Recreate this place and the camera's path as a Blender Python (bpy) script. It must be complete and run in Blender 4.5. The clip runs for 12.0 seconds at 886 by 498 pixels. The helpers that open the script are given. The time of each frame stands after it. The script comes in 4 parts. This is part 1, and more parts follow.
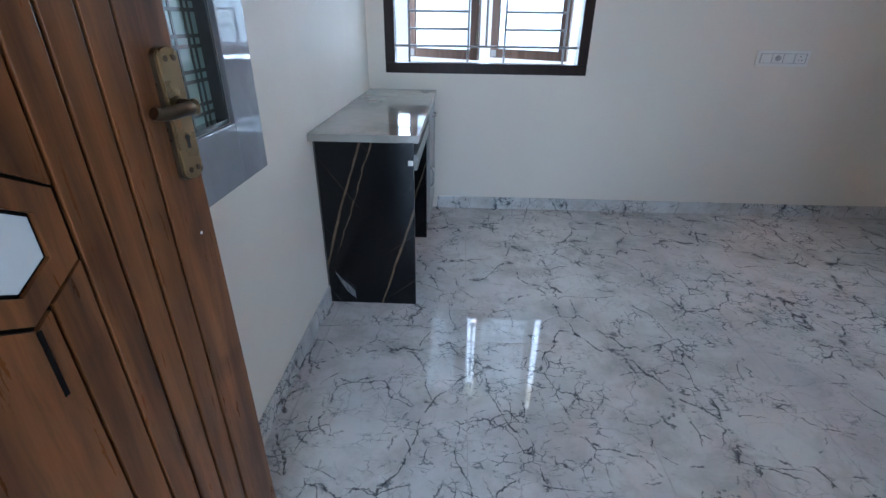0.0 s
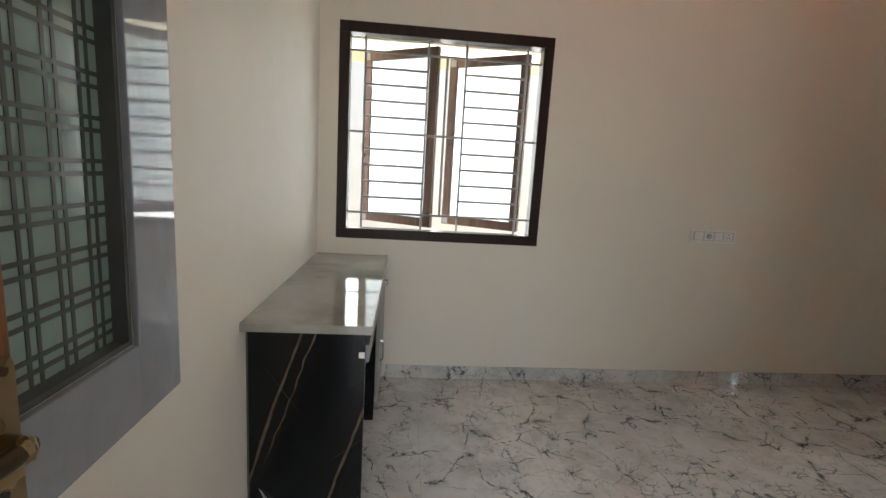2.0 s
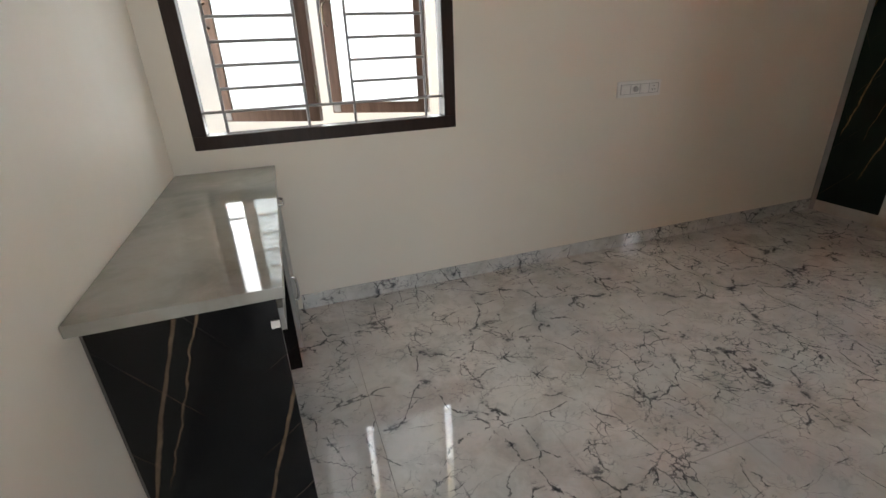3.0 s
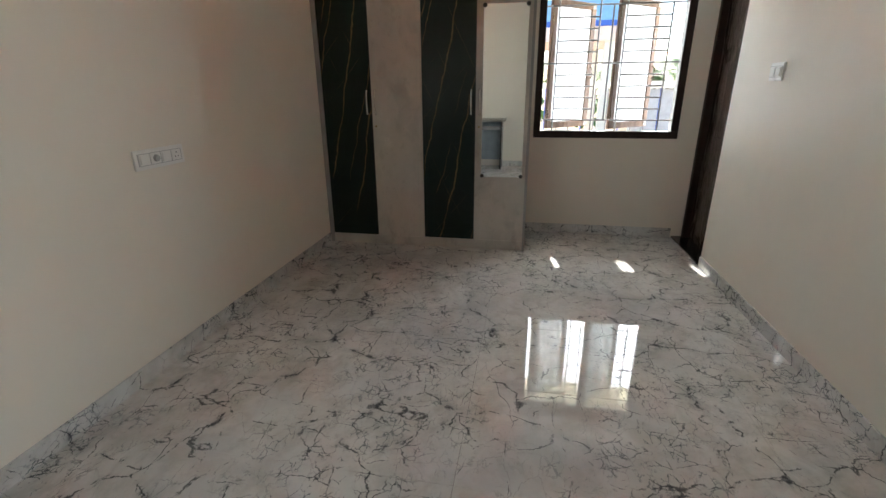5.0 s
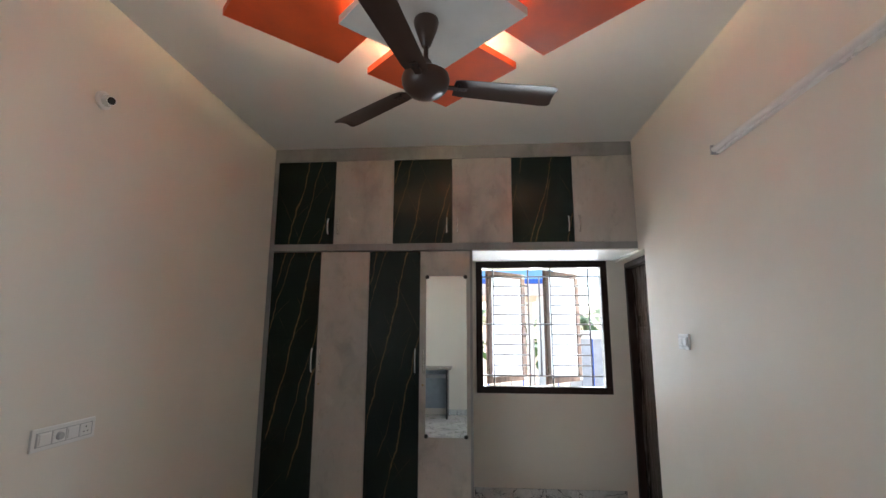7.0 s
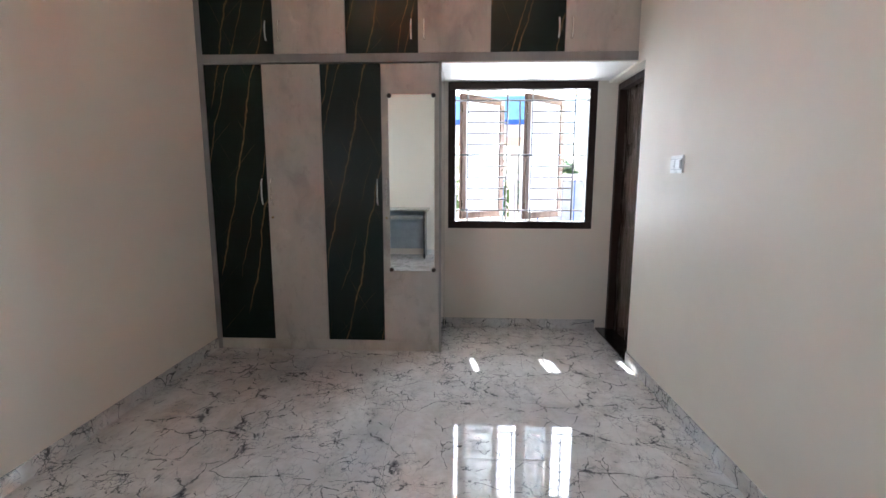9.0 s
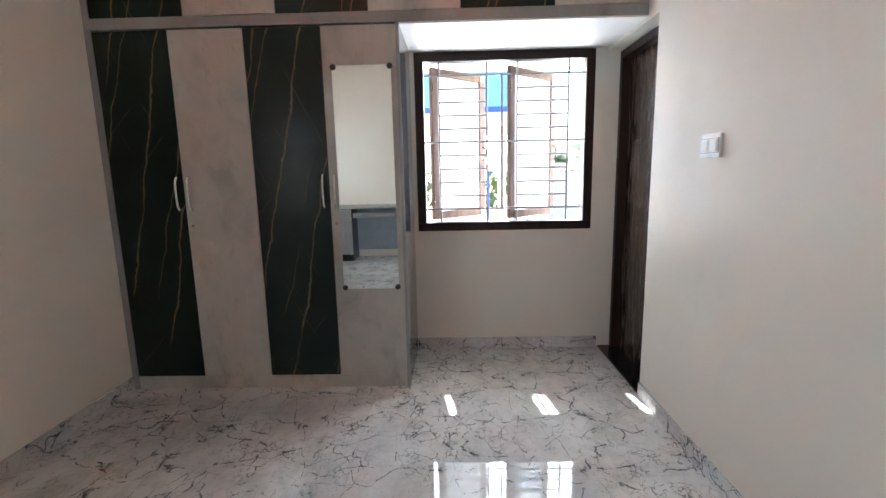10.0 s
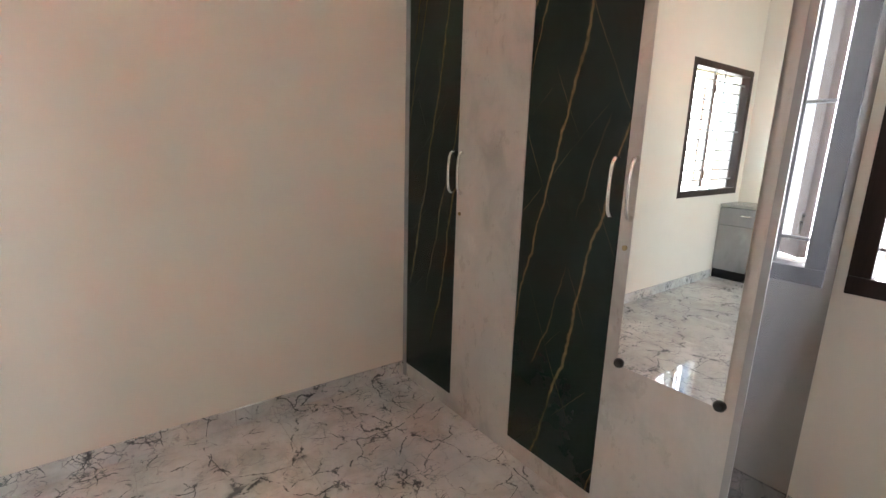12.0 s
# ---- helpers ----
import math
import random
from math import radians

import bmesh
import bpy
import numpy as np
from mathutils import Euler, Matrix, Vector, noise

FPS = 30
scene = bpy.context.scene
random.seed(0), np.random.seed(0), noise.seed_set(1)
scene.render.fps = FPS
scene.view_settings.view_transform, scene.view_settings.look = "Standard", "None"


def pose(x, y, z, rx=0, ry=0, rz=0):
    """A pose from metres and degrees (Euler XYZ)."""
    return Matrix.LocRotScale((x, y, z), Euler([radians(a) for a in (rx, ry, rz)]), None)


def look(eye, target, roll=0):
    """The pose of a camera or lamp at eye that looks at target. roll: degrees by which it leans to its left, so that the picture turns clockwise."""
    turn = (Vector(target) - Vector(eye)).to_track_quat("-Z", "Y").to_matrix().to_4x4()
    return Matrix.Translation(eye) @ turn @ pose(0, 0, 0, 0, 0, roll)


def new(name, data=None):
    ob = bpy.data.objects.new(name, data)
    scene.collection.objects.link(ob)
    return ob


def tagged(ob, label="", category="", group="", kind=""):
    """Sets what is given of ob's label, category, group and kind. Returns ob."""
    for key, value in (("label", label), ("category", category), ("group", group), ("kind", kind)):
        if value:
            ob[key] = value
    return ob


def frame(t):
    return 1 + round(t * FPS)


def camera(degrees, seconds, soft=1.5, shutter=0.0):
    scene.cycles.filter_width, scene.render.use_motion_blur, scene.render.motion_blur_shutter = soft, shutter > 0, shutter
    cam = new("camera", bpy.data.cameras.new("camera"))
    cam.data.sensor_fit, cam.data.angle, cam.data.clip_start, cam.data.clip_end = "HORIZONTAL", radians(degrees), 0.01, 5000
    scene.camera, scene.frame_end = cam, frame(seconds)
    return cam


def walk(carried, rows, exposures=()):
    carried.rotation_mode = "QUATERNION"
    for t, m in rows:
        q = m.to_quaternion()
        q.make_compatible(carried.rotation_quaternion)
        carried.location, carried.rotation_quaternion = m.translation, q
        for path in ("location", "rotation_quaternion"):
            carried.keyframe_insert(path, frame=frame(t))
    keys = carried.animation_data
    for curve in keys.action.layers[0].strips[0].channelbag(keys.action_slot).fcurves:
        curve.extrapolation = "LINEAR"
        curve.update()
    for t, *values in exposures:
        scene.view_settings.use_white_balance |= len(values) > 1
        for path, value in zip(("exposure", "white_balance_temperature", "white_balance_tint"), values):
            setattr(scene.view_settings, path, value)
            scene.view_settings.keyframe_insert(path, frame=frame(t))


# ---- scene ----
cam = camera(88.2, 12.0)
PATH = [
    (0, (0.553, 0.089, 1.213), (0.493, 1.879, 0.322), 0.8),
    (0.5, (0.532, 0.134, 1.21), (0.555, 1.875, 0.225), 2.7),
    (1, (0.519, 0.145, 1.249), (0.571, 1.965, 0.42), 3.5),
    (1.5, (0.514, 0.195, 1.315), (0.599, 2.135, 0.837), 3.3),
    (2, (0.48, 0.366, 1.343), (0.657, 2.331, 1.017), 3.4),
    (2.5, (0.421, 0.621, 1.335), (0.762, 2.533, 0.856), 1.1),
    (3, (0.446, 0.86, 1.303), (1.029, 2.597, 0.5), -2.4),
    (3.5, (0.498, 1.032, 1.275), (1.49, 2.373, 0.172), -3.2),
    (3.7, (0.513, 1.142, 1.319), (1.678, 2.265, 0.143), -2.1),
    (5.3, (0.56, 1.453, 1.353), (2.495, 1.677, 0.899), -0.6),
    (5.5, (0.551, 1.444, 1.386), (2.523, 1.642, 1.117), -0.3),
    (6, (0.538, 1.426, 1.462), (2.527, 1.589, 1.596), 0.3),
    (6.5, (0.531, 1.41, 1.492), (2.494, 1.557, 1.846), 0.4),
    (7, (0.539, 1.413, 1.491), (2.503, 1.555, 1.838), 0.2),
    (7.5, (0.563, 1.412, 1.429), (2.552, 1.569, 1.569), 0.5),
    (7.7, (0.569, 1.423, 1.394), (2.562, 1.58, 1.442), 0.6),
    (9.3, (1.138, 1.236, 1.327), (3.111, 1.31, 1.005), -0.0),
    (9.5, (1.266, 1.205, 1.325), (3.238, 1.277, 0.998), -0.1),
    (10, (1.674, 1.159, 1.335), (3.646, 1.205, 1.002), -1.2),
    (10.5, (2.054, 1.062, 1.323), (4.009, 1.284, 0.961), -1.4),
    (11, (2.376, 0.99, 1.313), (4.252, 1.569, 0.932), 0.1),
    (11.5, (2.735, 1.007, 1.335), (4.384, 2.058, 0.915), 0.6),
    (12, (3.016, 1.037, 1.346), (4.19, 2.599, 0.917), 1.7),
]
EXPOSURES = [(0, 3.0, 4900, 6), (0.5, 3.05, 5400, 6), (1.0, 3.15, 5800, 6), (1.5, 2.9, 6300, 5), (2.0, 2.75, 6600, 7), (2.5, 2.8, 6700, 9), (3.5, 2.7, 6600, 9), (5.5, 2.95, 6300, 5), (7.5, 2.95, 5900, 8), (9.5, 3.5, 5800, 10), (10.5, 3.5, 6000, 9), (11.5, 3.4, 6350, 8), (12, 4.15, 6300, 11)]
walk(cam, [(t, look(eye, target, roll)) for t, eye, target, roll in PATH], EXPOSURES)


# ---- world, sun, exposure ----
world = bpy.data.worlds.new("sky")
scene.world = world
world.use_nodes = True
wn = world.node_tree.nodes
sky = wn.new("ShaderNodeTexSky")
sky.sky_type = "NISHITA"
sky.sun_disc = False
SUN_ELEV, SUN_AZ = radians(52), radians(8.3)      # azimuth from +x towards +y
sky.sun_elevation = SUN_ELEV
sky.sun_rotation = radians(90) - SUN_AZ
wn["Background"].inputs["Strength"].default_value = 0.065
world.node_tree.links.new(sky.outputs[0], wn["Background"].inputs["Color"])
sun = new("sun", bpy.data.lights.new("sun", "SUN"))
sun.data.energy, sun.data.angle, sun.data.color = 2.0, radians(0.5), (1.0, 0.95, 0.88)
sun.matrix_world = look((30 * math.cos(SUN_ELEV) * math.cos(SUN_AZ), 30 * math.cos(SUN_ELEV) * math.sin(SUN_AZ), 30 * math.sin(SUN_ELEV)), (0, 0, 0))


# daylight of the north window's opening, standing in for the sky
day = new("north_daylight", bpy.data.lights.new("north_daylight", "AREA"))
day.data.shape, day.data.size, day.data.size_y, day.data.energy, day.data.color = "RECTANGLE", 2.2, 1.25, 10.5, (0.93, 0.97, 1.0)
day.matrix_world = look((0.70, 3.70, 1.51), (0.70, 2.0, 1.51))
# daylight of the east window's opening, standing in for the bright sky and sunlit ground before it
east = new("east_daylight", bpy.data.lights.new("east_daylight", "AREA"))
east.data.shape, east.data.size, east.data.size_y, east.data.energy, east.data.color = "RECTANGLE", 2.0, 1.25, 18.0, (0.97, 0.98, 1.0)
east.matrix_world = look((5.62, 0.785, 1.51), (3.16, 0.785, 1.45))
# fill lamp added in the unseen hall, brightening the room through the doorway
hall = new("hall_fill_light", bpy.data.lights.new("hall_fill_light", "AREA"))
hall.data.shape, hall.data.size, hall.data.size_y, hall.data.energy, hall.data.color = "RECTANGLE", 3.2, 2.3, 15.0, (0.93, 0.97, 1.0)
hall.matrix_world = look((0.5, -3.65, 1.3), (0.5, 0.0, 1.3))


# ---- materials ----
class Mat:
    """A small builder for node materials on object or world coordinates."""
    def __init__(self, name, rough=0.5, metal=0.0, spec=0.5):
        self.m = bpy.data.materials.new(name)
        self.m.use_nodes = True
        self.t = self.m.node_tree
        self.b = self.t.nodes["Principled BSDF"]
        self.b.inputs["Roughness"].default_value = rough
        self.b.inputs["Metallic"].default_value = metal
        self.b.inputs["Specular IOR Level"].default_value = spec
        self.geo = self.n("ShaderNodeNewGeometry").outputs["Position"]

    def n(self, kind, **props):
        node = self.t.nodes.new(kind)
        for k, v in props.items():
            node.inputs[k.replace("_", " ")].default_value = v
        return node

    def link(self, a, b):
        self.t.links.new(a, b)

    def scaled(self, sx, sy, sz, vec=None, offset=(0, 0, 0), turn=(0, 0, 0)):
        mp = self.n("ShaderNodeMapping")
        mp.inputs["Scale"].default_value = (sx, sy, sz)
        mp.inputs["Location"].default_value = offset
        mp.inputs["Rotation"].default_value = [radians(a) for a in turn]
        self.link(vec or self.geo, mp.inputs["Vector"])
        return mp.outputs[0]

    def noise(self, scale, detail=4, rough=0.55, vec=None, distortion=0.0):
        nz = self.n("ShaderNodeTexNoise", Scale=scale, Detail=detail, Roughness=rough, Distortion=distortion)
        self.link(vec or self.geo, nz.inputs["Vector"])
        return nz

    def ramp(self, fac, stops):
        r = self.n("ShaderNodeValToRGB")
        els = r.color_ramp.elements
        while len(els) < len(stops):
            els.new(0.5)
        for e, (p, c) in zip(els, stops):
            e.position, e.color = p, (*c, 1) if not isinstance(c, (int, float)) else (c, c, c, 1)
        self.link(fac, r.inputs[0])
        return r.outputs[0]

    def mix(self, fac, a, b, mode="MIX"):
        x = self.t.nodes.new("ShaderNodeMix")
        x.data_type, x.blend_type = "RGBA", mode
        for sock, v in ((x.inputs[0], fac), (x.inputs[6], a), (x.inputs[7], b)):
            if isinstance(v, (int, float)):
                sock.default_value = v
            elif isinstance(v, tuple):
                sock.default_value = (*v, 1)
            else:
                self.link(v, sock)
        return x.outputs[2]

    def math(self, op, a, b=0.0):
        x = self.t.nodes.new("ShaderNodeMath")
        x.operation = op
        for sock, v in ((x.inputs[0], a), (x.inputs[1], b)):
            if isinstance(v, (int, float)):
                sock.default_value = v
            else:
                self.link(v, sock)
        return x.outputs[0]

    def warp(self, vec, scale, amount, detail=3):
        nz = self.noise(scale, detail, 0.6, vec)
        sub = self.t.nodes.new("ShaderNodeVectorMath")
        sub.operation = "MULTIPLY_ADD"
        self.link(nz.outputs["Color"], sub.inputs[0])
        sub.inputs[1].default_value = (amount, amount, amount)
        self.link(vec, sub.inputs[2])
        return sub.outputs[0]

    def crack(self, vec, scale, width, warp_scale=3.0, warp=0.12):
        """Thin branching lines: 1 on a line, 0 away from it."""
        v = self.n("ShaderNodeTexVoronoi", Scale=scale)
        v.feature = "DISTANCE_TO_EDGE"
        self.link(self.warp(self.warp(vec, warp_scale, warp, 2), 30.0, 0.022, 2), v.inputs["Vector"])
        return self.ramp(v.outputs["Distance"], [(0.0, 1.0), (width * 0.45, 0.9), (width, 0.0)])

    def color(self, sock):
        if isinstance(sock, tuple):
            self.b.inputs["Base Color"].default_value = (*sock, 1)
        else:
            self.link(sock, self.b.inputs["Base Color"])
        return self

    def rough(self, sock):
        self.link(sock, self.b.inputs["Roughness"])
        return self

    def bump(self, height, strength=0.2, distance=0.01):
        bp = self.n("ShaderNodeBump", Strength=strength, Distance=distance)
        self.link(height, bp.inputs["Height"])
        self.link(bp.outputs[0], self.b.inputs["Normal"])
        return self


def plain(name, col, rough=0.5, metal=0.0, vary=0.12, scale=6.0):
    """A plain surface with slight large and fine variation and a fine relief."""
    m = Mat(name, rough, metal)
    big = m.noise(scale, 3).outputs[0]
    fine = m.noise(scale * 25, 2).outputs[0]
    dark = tuple(c * (1 - vary) for c in col)
    lite = tuple(min(1, c * (1 + vary * 0.5)) for c in col)
    c1 = m.ramp(big, [(0.35, dark), (0.65, lite)])
    c2 = m.mix(m.math("MULTIPLY", fine, vary), c1, dark)
    m.color(c2)
    m.rough(m.ramp(big, [(0.3, max(0.02, rough * 0.85)), (0.7, min(1, rough * 1.15))]))
    m.bump(fine, 0.08, 0.002)
    return m.m


def wall_paint(name, col):
    m = Mat(name, 0.6)
    big = m.noise(0.9, 4).outputs[0]
    mid = m.noise(7, 5).outputs[0]
    fine = m.noise(160, 3).outputs[0]
    c = m.ramp(big, [(0.3, tuple(x * 0.95 for x in col)), (0.7, col)])
    c = m.mix(m.ramp(mid, [(0.45, 0.0), (0.8, 0.25)]), c, tuple(x * 0.93 for x in col))
    m.color(c)
    m.rough(m.ramp(mid, [(0.3, 0.5), (0.7, 0.68)]))
    h = m.math("ADD", m.math("MULTIPLY", mid, 1.0), m.math("MULTIPLY", fine, 0.12))
    m.bump(h, 0.12, 0.012)
    return m.m


def marble_floor(name):
    m = Mat(name, 0.03, 0.0, 0.5)
    v = m.geo
    w = m.warp(v, 2.5, 0.25)
    base = m.ramp(m.noise(1.3, 5, 0.6, w).outputs[0], [(0.30, (0.50, 0.50, 0.515)), (0.5, (0.65, 0.645, 0.635)), (0.72, (0.76, 0.75, 0.735))])
    stain = m.ramp(m.noise(4.0, 5, 0.65, w).outputs[0], [(0.46, 0.0), (0.70, 0.75)])
    base = m.mix(stain, base, (0.42, 0.405, 0.38))
    base = m.mix(m.ramp(m.noise(11.0, 5, 0.7, w).outputs[0], [(0.50, 0.0), (0.72, 0.45)]), base, (0.36, 0.36, 0.36))
    # clusters where the dark broken lines gather
    region = m.ramp(m.noise(1.5, 4, 0.55, m.scaled(1, 1, 1, v, (7, 3, 0))).outputs[0], [(0.42, 0.0), (0.58, 1.0)])
    patch = m.ramp(m.noise(7.0, 4, 0.6, m.scaled(1, 1, 1, v, (2, 9, 0))).outputs[0], [(0.49, 0.0), (0.56, 1.0)])
    dash = m.ramp(m.noise(9.0, 5, 0.7, m.scaled(1, 1, 1, v, (5, 4, 0))).outputs[0], [(0.47, 0.0), (0.53, 1.0)])
    v2 = m.warp(m.scaled(1.25, 0.8, 1, v, (0, 0, 0), (0, 0, 35)), 75.0, 0.012, 2)
    v3 = m.warp(m.scaled(0.7, 1.2, 1, v, (3, 1, 0), (0, 0, -20)), 80.0, 0.012, 2)
    v4 = m.warp(m.scaled(1.1, 0.9, 1, v, (8, 5, 0), (0, 0, 70)), 60.0, 0.014, 2)
    longs = m.math("MULTIPLY", m.crack(v2, 1.9, 0.0085, 3.0, 0.30), dash)
    wide = m.math("MULTIPLY", m.crack(v2, 1.9, 0.036, 3.0, 0.30), m.ramp(m.noise(8.0, 5, 0.75, v3).outputs[0], [(0.57, 0.0), (0.61, 1.0)]))
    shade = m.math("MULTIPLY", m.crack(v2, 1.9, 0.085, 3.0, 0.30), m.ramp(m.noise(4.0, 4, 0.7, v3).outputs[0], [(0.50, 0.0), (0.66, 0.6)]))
    second = m.math("MULTIPLY", m.crack(v4, 2.6, 0.0085, 3.0, 0.24), m.ramp(m.noise(6.0, 5, 0.7, v4).outputs[0], [(0.50, 0.0), (0.56, 1.0)]))
    mid = m.math("MULTIPLY", m.crack(v3, 4.6, 0.013, 4.0, 0.16), patch)
    angular = m.math("MULTIPLY", m.crack(v2, 11.0, 0.030, 7.0, 0.06), m.math("MULTIPLY", patch, region))
    tiny = m.math("MULTIPLY", m.crack(v3, 26.0, 0.055, 14.0, 0.03), m.math("MULTIPLY", m.ramp(m.noise(9.0, 4, 0.65, v).outputs[0], [(0.50, 0.0), (0.57, 1.0)]), region))
    faint = m.math("MULTIPLY", m.crack(v3, 7.0, 0.012, 4.0, 0.15), m.ramp(m.noise(4.4, 4, 0.6, v3).outputs[0], [(0.46, 0.0), (0.56, 1.0)]))
    c = m.mix(shade, base, (0.34, 0.345, 0.35))
    c = m.mix(m.math("MULTIPLY", faint, 0.5), c, (0.24, 0.24, 0.26))
    c = m.mix(m.math("MULTIPLY", tiny, 0.8), c, (0.11, 0.13, 0.15))
    c = m.mix(m.math("MULTIPLY", angular, 0.9), c, (0.08, 0.085, 0.10))
    c = m.mix(m.math("MULTIPLY", mid, 0.85), c, (0.06, 0.065, 0.075))
    c = m.mix(m.math("MULTIPLY", second, 0.85), c, (0.06, 0.065, 0.075))
    c = m.mix(m.math("MULTIPLY", wide, 0.85), c, (0.085, 0.09, 0.105))
    c = m.mix(m.math("MULTIPLY", longs, 0.9), c, (0.045, 0.05, 0.06))
    m.color(c)
    m.rough(m.ramp(m.noise(3, 4, 0.6, v).outputs[0], [(0.3, 0.02), (0.7, 0.045)]))
    return m.m


def dark_marble(name, base, gold, lean, gloss=0.22, along="y", spacing=0.27, wander=0.5, shift=0.1):
    """Dark laminate with long wandering golden veins that lean as they rise, and thin pale hairlines."""
    m = Mat(name, gloss, 0.0, 0.3)
    v = m.geo
    cloud = m.noise(4, 5, 0.65, v).outputs[0]
    c = m.ramp(cloud, [(0.3, tuple(x * 0.85 for x in base)), (0.7, tuple(x * 1.15 for x in base))])
    sep = m.n("ShaderNodeSeparateXYZ")
    m.link(v, sep.inputs[0])
    a = {"y": sep.outputs[1], "x": sep.outputs[0]}[along]

    def vein(spacing, shift, lean, wander, width, lo, hi, mask_scale):
        s = m.math("ADD", m.math("DIVIDE", m.math("ADD", a, m.math("MULTIPLY", sep.outputs[2], lean)), spacing), shift)
        wav = m.noise(2.0, 4, 0.6, m.scaled(1.2, 1.2, 1.0, v, (shift, shift * 2, 0))).outputs[0]
        jit = m.noise(22.0, 3, 0.6, v).outputs[0]
        s = m.math("ADD", s, m.math("ADD", m.math("MULTIPLY", wav, wander), m.math("MULTIPLY", jit, 0.035 * wander + 0.01)))
        dist = m.math("MULTIPLY", m.math("ABSOLUTE", m.math("SUBTRACT", m.math("FRACT", s), 0.5)), spacing)
        thick = m.math("MULTIPLY", m.noise(5.0, 3, 0.6, v).outputs[0], width)
        line = m.math("SUBTRACT", 1.0, m.math("MINIMUM", m.math("DIVIDE", dist, thick), 1.0))
        mask = m.ramp(m.noise(mask_scale, 3, 0.5, m.scaled(1, 1, 0.5, v, (3 * shift, shift, shift))).outputs[0], [(lo, 0.0), (hi, 1.0)])
        return m.math("MULTIPLY", line, mask)
    hair = m.math("MAXIMUM", vein(0.23, 0.31, -lean * 2.2, 0.2, 0.005, 0.48, 0.6, 3.0), vein(0.31, 0.77, lean * 4.0, 0.2, 0.005, 0.52, 0.62, 3.5))
    gold_vein = m.math("MAXIMUM", vein(spacing, shift, lean, wander, 0.013, 0.40, 0.50, 1.6), vein(spacing * 1.5, 0.55, lean * 1.2, 0.3, 0.008, 0.46, 0.56, 1.6))
    c = m.mix(m.math("MULTIPLY", hair, 0.4), c, tuple(0.7 * x + 0.02 for x in gold))
    c = m.mix(m.math("MINIMUM", m.math("MULTIPLY", gold_vein, 1.1), 0.64), c, m.ramp(m.noise(30, 3, 0.6, v).outputs[0], [(0.35, tuple(x * 0.55 for x in gold)), (0.7, gold)]))
    m.color(c)
    m.rough(m.ramp(cloud, [(0.3, gloss * 0.97), (0.7, gloss * 1.06)]))
    return m.m


def stucco(name, col, gloss=0.3):
    m = Mat(name, gloss)
    v = m.scaled(1, 1, 0.6, m.geo)
    a = m.noise(2.6, 6, 0.62, m.warp(v, 2, 0.5)).outputs[0]
    b = m.noise(14, 5, 0.7, v).outputs[0]
    c = m.ramp(a, [(0.30, tuple(x * 0.66 for x in col)), (0.48, col), (0.60, tuple(min(1, x * 1.08) for x in col)), (0.72, tuple(min(1, x * 1.38) for x in col))])
    c = m.mix(m.ramp(b, [(0.5, 0.0), (0.8, 0.35)]), c, tuple(x * 0.78 for x in col))
    m.color(c)
    m.rough(m.ramp(b, [(0.3, gloss * 0.8), (0.7, gloss * 1.3)]))
    return m.m


def wood(name, dark, light, gloss=0.35, axis="z", size=1.0, spec=0.5):
    m = Mat(name, gloss, 0.0, spec)
    s = {"z": (9, 9, 0.7), "x": (0.7, 9, 9), "y": (9, 0.7, 9)}[axis]
    info = m.n("ShaderNodeObjectInfo").outputs["Random"]
    comb = m.n("ShaderNodeCombineXYZ")
    m.link(m.math("MULTIPLY", info, 3.0), comb.inputs[0])
    m.link(m.math("MULTIPLY", info, 5.0), comb.inputs[2])
    add = m.t.nodes.new("ShaderNodeVectorMath")
    m.link(m.geo, add.inputs[0])
    m.link(comb.outputs[0], add.inputs[1])
    v = m.scaled(*(k * size for k in s), add.outputs[0])
    a = m.noise(0.8, 6, 0.62, v, 1.6).outputs[0]
    b = m.noise(6.0, 5, 0.7, v, 0.4).outputs[0]
    knots = m.noise(2.2, 3, 0.5, add.outputs[0], 1.5).outputs[0]
    c = m.ramp(a, [(0.30, dark), (0.52, tuple((p + q) / 2 for p, q in zip(dark, light))), (0.72, light)])
    c = m.mix(m.ramp(b, [(0.5, 0.0), (0.75, 0.55)]), c, tuple(x * 0.6 for x in dark))
    c = m.mix(m.ramp(knots, [(0.62, 0.0), (0.74, 0.6)]), c, tuple(x * 0.45 for x in dark))
    m.color(c)
    m.rough(m.ramp(b, [(0.3, gloss * 0.8), (0.7, gloss * 1.35)]))
    m.bump(b, 0.10, 0.002)
    return m.m


